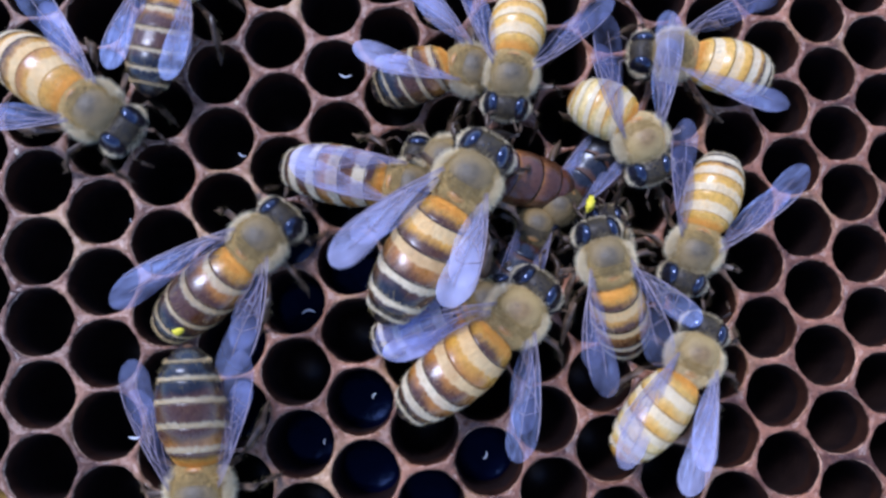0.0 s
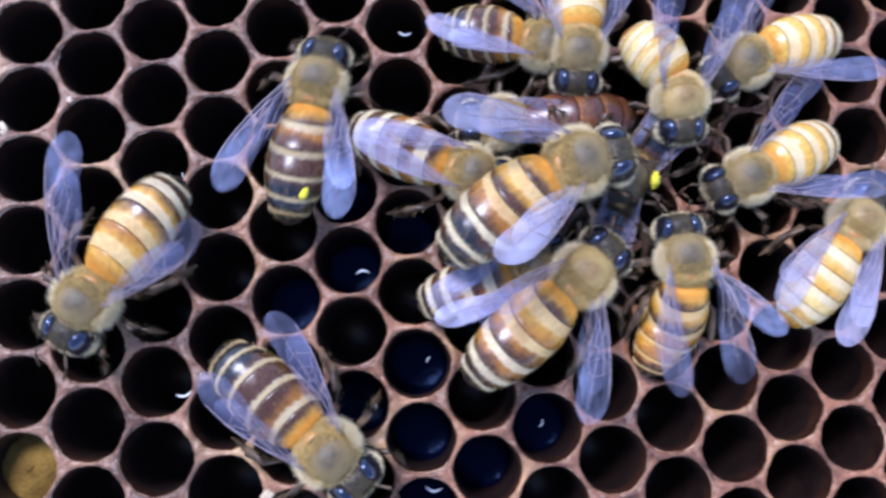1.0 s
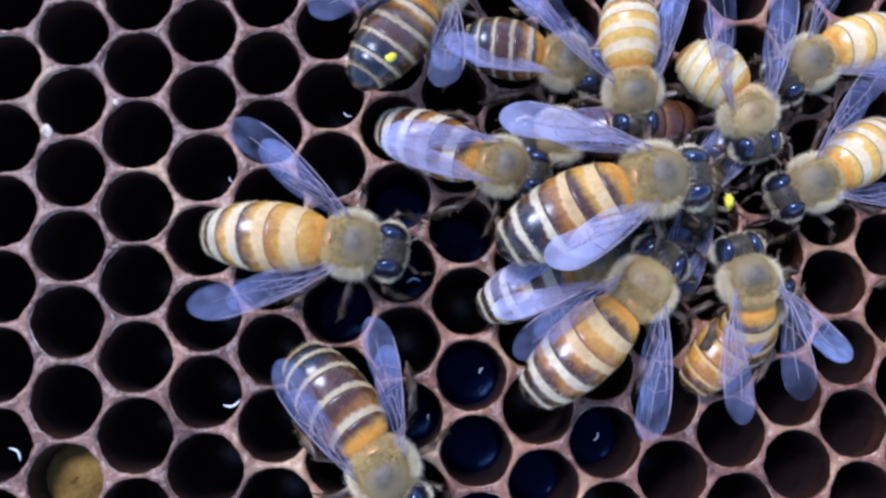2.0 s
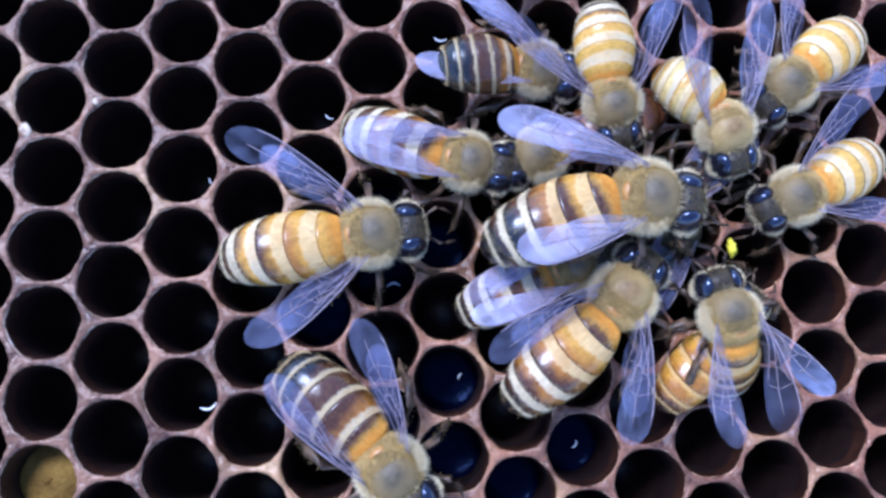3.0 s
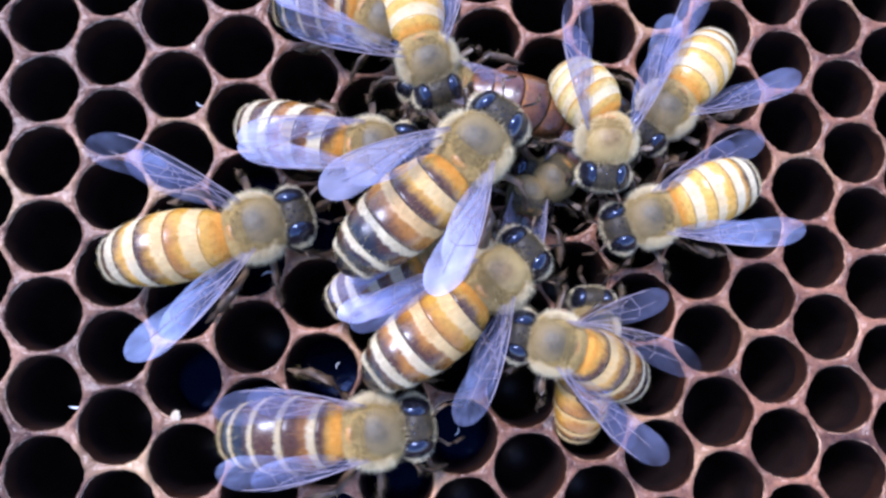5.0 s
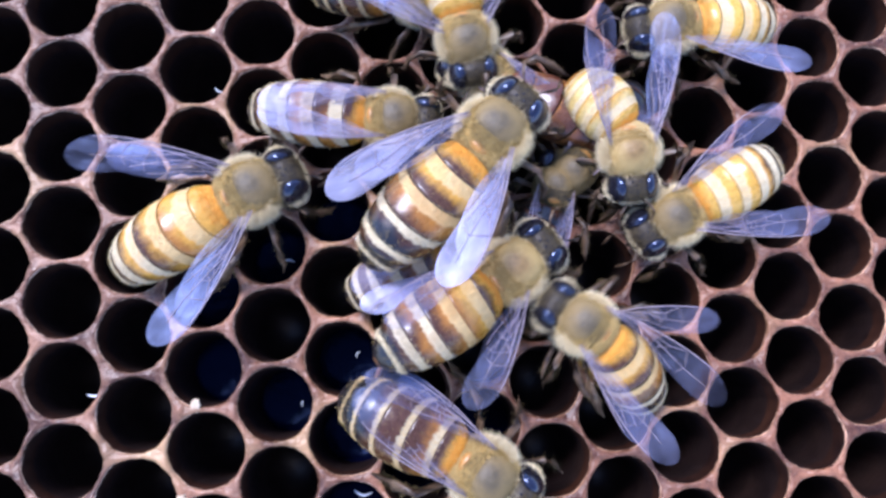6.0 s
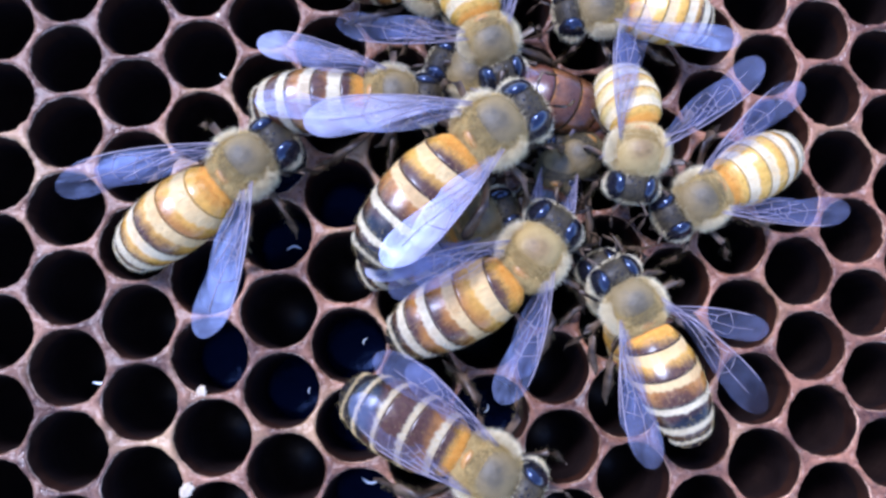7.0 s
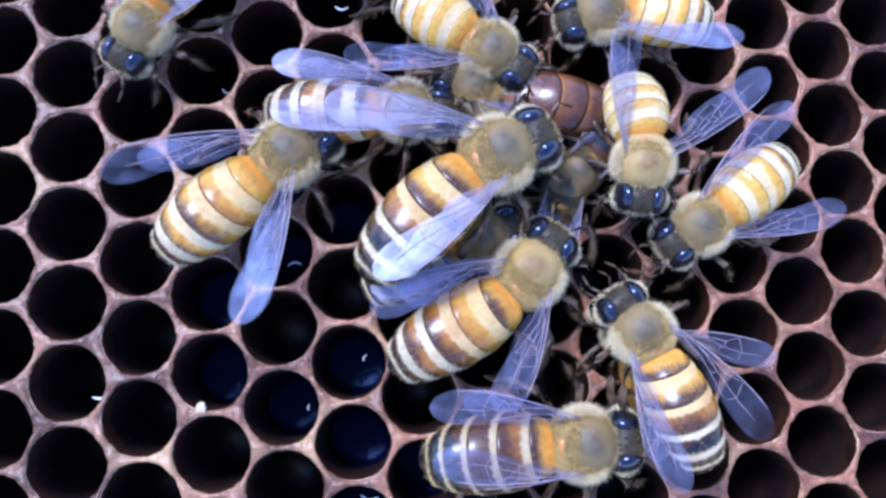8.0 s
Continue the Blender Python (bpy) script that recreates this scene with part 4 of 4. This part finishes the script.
    "under": [(0, 30.61, -11.49, 18, -3, 0), (0.5, 30.50, -12.40, 17, -6, 0), (1, 29.72, -11.53, 21, -7, 0), (1.5, 29.81, -10.87, 18, 2, 0), (3, 29.83, -10.40, 20, 1, 0), (3.5, 29.76, -10.78, 18, 3, 0), (4, 29.90, -10.31, 20, 3, 0), (4.5, 30.04, -10.99, 21, -4, 0), (6, 29.85, -10.97, 24, -4, 0), (6.5, 30.24, -10.38, 18, 4, 0), (7, 30.11, -10.52, 18, 4, 0), (7.5, 30.06, -10.42, 18, 5, 0), (8, 30.42, -10.46, 18, 4, 0)],
    "urr": [(0, 40.15, -8.15, 89, 0, 0), (0.5, 40.30, -8.86, 84, 0, 0), (1, 40.52, -12.57, 69, -7, 0), (1.5, 41.22, -13.76, 51, -4, 0), (3, 40.64, -14.58, 48, -3, 0), (3.5, 40.72, -15.03, 53, -12, 0), (4, 40.46, -14.62, 48, -3, 0), (4.5, 41.10, -15.09, 44, -7, 0), (5.8, 35.30, -18.00, 162, 0, -42), (6, 36.50, -16.50, 141, -10, -42), (6.5, 38.10, -15.40, 112, 0, -36), (8, 39.30, -16.90, 118, -6, -34)],
    "pit": [(0, 35.10, -6.52, 65, -7, 0), (0.5, 35.49, -7.31, 64, -12, 0), (1, 36.56, -6.88, 69, -10, 0), (1.5, 37.06, -7.05, 71, -13, 0), (3, 37.34, -8.46, 61, -16, 0), (3.5, 36.69, -7.79, 66, -15, 0), (4, 35.93, -6.92, 70, -9, 0), (4.5, 35.91, -7.29, 74, -11, 0), (6, 36.07, -7.75, 73, -17, 0), (6.5, 35.75, -8.57, 73, -18, 0), (7, 35.72, -7.65, 74, -16, 0), (7.5, 35.64, -7.90, 73, -17, 0), (8, 35.99, -7.92, 72, -19, 0)],
    "deep": [(0, 37.00, -5.00, 222, 4, 0), (1.5, 37.60, -5.50, 228, 2, 0), (4.5, 37.80, -6.20, 218, 5, 0), (6.5, 37.30, -6.60, 226, 3, 0), (8, 37.20, -6.50, 222, 4, 0)],
    "queen": [(0, 29.23, -1.37, 162, 0, 0), (0.5, 29.52, -1.68, 168, 3, 0), (1, 28.61, -1.46, 176, 4, 0), (1.5, 28.49, -1.55, 177, 0, 0), (3, 28.48, -2.77, 197, 4, 0), (3.5, 28.17, -2.07, 194, 1, 0), (4, 28.74, -0.82, 190, -3, 0), (4.5, 30.01, 0.35, 175, -2, 0), (6, 32.18, -0.11, 145, 5, 0), (6.5, 31.05, -0.58, 151, 4, 0), (7, 30.90, -1.10, 153, 6, 0), (7.5, 31.19, -1.39, 155, 9, 0), (8, 31.19, -0.67, 156, 9, 0)],
    "visit": [(3.5, 69.66, 14.51, 137, -13, 24), (3.8, 57.95, 6.06, 142, -8, 28), (4, 53.33, 4.82, 148, -20, 28), (4.2, 54.19, 8.38, 131, -11, 28), (4.5, 58.34, 21.70, 103, -1, 0), (6, 60.20, 31.83, 93, -4, 11)],
    "late": [(6.5, 17.05, 29.26, -107, 0, 0), (7.4, 15.71, 16.90, -109, -2, 16), (7.7, 12.42, 7.68, -116, -10, 28), (8, 9.96, 4.61, -125, -8, 17)],
}

# ---- wings: seconds, how far the left wing stands out from the tail and how far it is raised, and the same of the right wing, in degrees ----
WING_WAYS = {
    "m": [(0, 22, 8, 20, 32), (0.5, 28, 32, 36, 32), (1, 22, 32, 36, 32), (1.5, 22, 12, 34, 26), (3, 18, 4, 30, 26), (3.5, 16, 4, 29, 16), (4, 24, 8, 26, 12), (4.5, 20, 8, 28, 22), (4.7, 22, 32, 24, 22), (5.8, 24, 8, 20, 18), (6, 24, 8, 20, 16), (6.5, 24, 26, 20, 10), (7, 30, 8, 18, 8), (7.5, 28, 8, 19, 8), (8, 32, 26, 19, 8)],
    "l": [(0, 38, 4, 34, 16), (0.5, 40, 8, 32, 8), (1, 16, 32, 40, 16), (1.5, 20, 4, 34, 8), (3, 28, 4, 28, 20), (3.5, 20, 4, 36, 20), (4, 24, 4, 32, 12), (4.5, 22, 16, 34, 8), (4.7, 24, 4, 28, 12), (5.8, 6, 20, 36, 26), (6, 12, 26, 28, 26), (6.5, 36, 32, 18, 26), (7, 36, 26, 18, 16), (7.5, 36, 32, 10, 26), (8, 40, 8, 16, 26)],
    "gold": [(0, 24, -4, 36, -4), (0.5, 36, 8, 34, 4), (1, 36, 26, 32, 8), (1.5, 34, 4, 32, 12), (3, 42, 4, 40, 26), (3.5, 40, 8, 34, -4), (4, 44, 4, 34, 4), (4.5, 40, 4, 42, 8), (4.7, 46, 8, 38, 8), (5.8, 46, 8, 24, 12), (6, 36, 4, 36, 4), (6.5, 40, 8, 40, 4), (7, 30, 4, 40, 4), (7.5, 40, -4, 30, 8), (8, 24, 12, 42, 4)],
    "r": [(0, 14, 4, 0, 32), (0.5, 12, 4, 4, 4), (1, 12, 4, 4, 20), (1.5, 18, 4, -10, 26), (3, 30, 32, -12, 32), (3.5, 22, 20, -12, 32), (4, 18, 4, -2, 32), (4.5, 22, 8, 12, -4), (4.7, 36, -4, 0, -4), (5.8, 24, 8, 2, -4), (6, 24, 4, 0, 8), (6.5, 26, 8, 12, 8), (7, 26, 8, 18, 4), (7.5, 18, 8, 14, -4), (8, 22, 8, 12, 4)],
    "top": [(0, 42, -4, 30, -4), (0.5, 26, -4, 38, -4), (1, 24, -4, 22, -4), (1.5, 18, 0, 40, 4), (3, 34, 20, 44, 8), (3.5, 30, -4, 38, -4), (4, 32, -4, 56, 8), (4.5, 32, -4, 48, 8), (4.7, 32, -4, 52, 8), (5.8, 32, -4, 70, 0), (6, 32, -4, 50, 0), (6.5, 32, -4, 58, 8), (7, 32, -4, 70, 8), (7.5, 32, -4, 44, 4), (8, 32, -4, 38, 4)],
    "right": [(0, 30, 12, 26, 8), (0.5, 34, 16, 32, 8), (1, 28, 12, 32, -4), (1.5, 30, -4, 34, 0), (3, 30, -4, 32, 12), (3.5, 36, -4, 28, 8), (4, 36, 4, 20, -4), (4.5, 42, 4, 16, 0), (4.7, 32, 12, 12, -4), (5.8, 22, 16, 24, 16), (6, 32, 4, 14, 16), (6.5, 34, -4, 22, 12), (7, 34, -4, 18, 12), (7.5, 38, -4, 16, 12), (8, 26, -4, 18, 12)],
    "far": [(0, 24, 8, 36, -4), (0.5, 34, 8, 36, -4), (1, 40, 8, 40, -4), (1.5, 40, 8, 32, -4), (3, 32, -4, 42, -4), (3.5, 46, 8, 42, -4), (4, 46, 20, 30, -4), (4.5, 54, 8, 20, 12), (4.7, 44, -4, 24, -4), (5.8, 24, 12, 21, 10), (6, 30, 8, 20, 12), (6.5, 30, 8, 20, 12), (7, 30, 8, 20, 12), (7.5, 30, 8, 20, 12), (8, 30, 8, 20, 12)],
    "tr": [(0, 32, -4, -2, 12), (0.5, 32, -4, -2, 12), (1, 32, -4, -2, 12), (1.5, 32, -4, -2, 12), (3, 32, -4, -2, 12), (3.5, 32, -4, 2, -4), (4, 32, -4, 4, 12), (4.5, 32, -4, 0, 12), (4.7, 30, -4, 16, 12), (5.8, 8, -4, 10, 8), (6, 20, -4, 6, 12), (6.5, 20, -4, 2, 8), (7, 46, -4, 6, 4), (7.5, 46, -4, 4, 0), (8, 50, -4, 10, 8)],
    "bl": [(0, 20, 4, 20, 4), (0.5, 24, 26, 24, -4), (1, 22, 8, 8, 8), (1.5, 20, 4, 12, 4), (3, 20, 8, 14, 4), (3.5, 24, 26, 8, 8), (4, 24, 4, 14, 8), (4.5, 14, 8, 20, 4), (4.7, 12, 8, 12, 8), (5.8, 4, 5, 0, 5), (6, 2, 4, -2, 4), (6.5, 2, 4, -2, 4), (7, 12, 4, -2, 4), (7.5, 12, 4, -2, 4), (8, 14, 4, -2, 4)],
    "brown": [(0, -3, 8, -3, 8), (1.5, -3, 8, -3, 8), (3, -3, 8, -2, 8), (4.5, -2, 8, -2, 8), (6, -2, 9, -2, 8), (6.5, 2, 10, 10, 9), (7, 15, 10, 3, 8), (7.5, 10, 10, 2, 8), (8, 12, 10, 2, 8)],
    "spot": [(0, 22, 0, 40, 32), (0.5, 32, 16, 18, 0), (1, 20, 16, 22, 12), (1.5, 24, 32, 36, 32)],
    "lr": [(0, 10, 4, 12, 12), (0.5, 26, 20, 6, 4), (1, 12, 8, 12, 12), (1.5, 4, -4, 12, 12)],
}

NECTAR_CELLS = [(3, -5), (3, -4), (4, -6), (4, -4), (4, -3), (5, -8), (5, -7), (5, -6), (5, -4), (6, -8), (7, -8)]
POLLEN_CELLS = [(-1, -4)]
GLINTS = [(4.85, -18.26, 194, 1), (-10.24, -21.09, 310, 1), (22.24, -26.1, 169, 1), (18.06, -10.8, 2, 0.8), (22.3, 7.6, 171, 0.8), (13.97, 1.96, 150, 0.55), (22.5, -17.3, 60, 0.4), (30.07, -22.27, 240, 0.5), (18.62, -20.24, 80, 0.35), (13.99, -19.7, 20, 0.3), (5.34, -2.47, 120, 0.4)]
SPECKS = [(-6.79, 1.09, 0.5), (12.11, -19.74, 0.42), (10.95, -25.69, 0.5), (14.38, 5.09, 0.25), (-1.97, 2.92, 0.25)]
CRUMB_WAY = [(0, 38.85, -5.51), (0.5, 38.76, -5.77), (1, 38.52, -6.41), (1.5, 38.57, -6.36), (3, 40.29, -9.85), (3.5, 38.71, -7.52), (4, 38.56, -7.9), (4.5, 38.61, -6.74), (6, 40.98, -7.22), (8, 41.06, -7.03)]

# ---- the comb's pieces ----
for (i, j), (mid, hole, (v, f, s)) in CELLS.items():
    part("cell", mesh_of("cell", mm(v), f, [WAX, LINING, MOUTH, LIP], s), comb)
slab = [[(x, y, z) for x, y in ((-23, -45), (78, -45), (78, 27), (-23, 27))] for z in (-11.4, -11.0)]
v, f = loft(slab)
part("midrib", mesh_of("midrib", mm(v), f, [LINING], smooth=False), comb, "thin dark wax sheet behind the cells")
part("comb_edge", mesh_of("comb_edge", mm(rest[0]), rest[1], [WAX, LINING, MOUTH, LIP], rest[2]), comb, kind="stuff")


for n in NECTAR_CELLS:
    if n in CELLS:
        mid, hole, _ = CELLS[n]
        depth = 6.3 + 1.7 * random.Random(n[0] * 31 + n[1]).random()
        rings = []
        for k, z in ((0.2, 0.01), (0.5, 0.06), (0.7, 0.14), (0.85, 0.25), (0.94, 0.38), (0.99, 0.55)):
            rings.append([(mid.x + hole * k * math.cos(a), mid.y + hole * k * math.sin(a), z - depth + 0.10 * k * k * math.sin(2 * a + n[0])) for a in [2 * math.pi * q / 24 for q in range(24)]])
        v, f = loft(rings, caps=False)
        v.append((mid.x, mid.y, -depth))
        f += [((q + 1) % 24, q, len(v) - 1) for q in range(24)]
        tagged(new("nectar", mesh_of("nectar", mm(v), [q[::-1] for q in f], [NECTAR])), "pool of dark shiny nectar deep in a comb cell", "nectar", "nectar pools")
for n in POLLEN_CELLS:
    mid, hole, _ = CELLS[n]
    rings = [[(mid.x + hole * k * math.cos(a), mid.y + hole * k * math.sin(a), -2.3 - 0.5 * k * k + 0.12 * noise.noise(Vector((k * 3, a, n[0])))) for a in [2 * math.pi * q / 24 for q in range(24)]] for k in (0.02, 0.3, 0.6, 0.85, 1.0)]
    v, f = loft(rings, caps=False)
    f.append(tuple(range(24)))
    tagged(new("bee_bread", mesh_of("bee_bread", mm(v), [q[::-1] for q in f], [POLLEN])), "ochre packed pollen filling a comb cell", "pollen")
# added bright curls, named larva, stand in for glints inside cells
for x, y, turn, size in GLINTS:
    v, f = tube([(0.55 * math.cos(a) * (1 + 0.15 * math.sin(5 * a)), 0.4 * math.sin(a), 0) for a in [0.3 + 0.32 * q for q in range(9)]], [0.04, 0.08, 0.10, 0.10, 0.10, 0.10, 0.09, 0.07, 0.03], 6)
    ob = tagged(new("larva", mesh_of("larva", mm(v), f, [GLINT_SKIN])), "tiny pale curl standing in for a glint in a comb cell", "larva", "larvae in cells")
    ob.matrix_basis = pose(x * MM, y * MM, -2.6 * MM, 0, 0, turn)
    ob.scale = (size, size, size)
for x, y, r in SPECKS:
    v, f = blob((0, 0, 0), (r, r * 0.8, r * 0.20), lambda u: 1 + 0.5 * noise.noise(u * 2.1 + Vector((x, y, 0))), 12, 8)
    ob = tagged(new("wax_crumb", mesh_of("wax_crumb", mm(v), f, [PALE])), "pale crumb of fresh wax on the comb's rim", "wax", "wax crumbs")
    ob.matrix_basis = pose(x * MM, y * MM, 0.06 * MM, 0, 0, x * 37)
v, f = blob((0, 0, 0), (0.50, 0.27, 0.25), lambda u: 1 + 0.9 * noise.noise(u * 2.6), 16, 12)
crumb = tagged(new("pollen_crumb", mesh_of("pollen_crumb", mm(v), f, [YELLOW])), "bright yellow crumb of pollen held between the bees", "pollen")


def motions():
    walk(crumb, [(t, pose(x * MM, y * MM, 3.4 * MM, 0, 0, 70 + 8 * t)) for t, x, y in CRUMB_WAY])
    for key, rows in WAYS.items():
        top, ab, wings = BEES[key]
        z = LIFTS[key] * MM
        full = list(rows)
        if full[0][0] > 0:
            full.insert(0, (0.0, *full[0][1:]))
        if full[-1][0] < 8:
            full.append((8.0, *full[-1][1:]))
        walk(top, [(t, pose(x * MM, y * MM, z, 0, 0, a)) for t, x, y, a, q, p in full])
        flaps = WING_WAYS.get(key)
        if flaps:
            flaps = list(flaps) if flaps[-1][0] == 8 else [*flaps, (8.0, *flaps[-1][1:])]
            for w, fore, side, h, roll in wings:
                walk(w, [(row[0], wing_pose(fore, side, *(row[1:3] if side > 0 else row[3:5]), h, roll)) for row in flaps])
        walk(ab, [(t, pose(-1.42 * MM, 0, 3.05 * MM, 0, p, q)) for t, x, y, a, q, p in full])


motions()
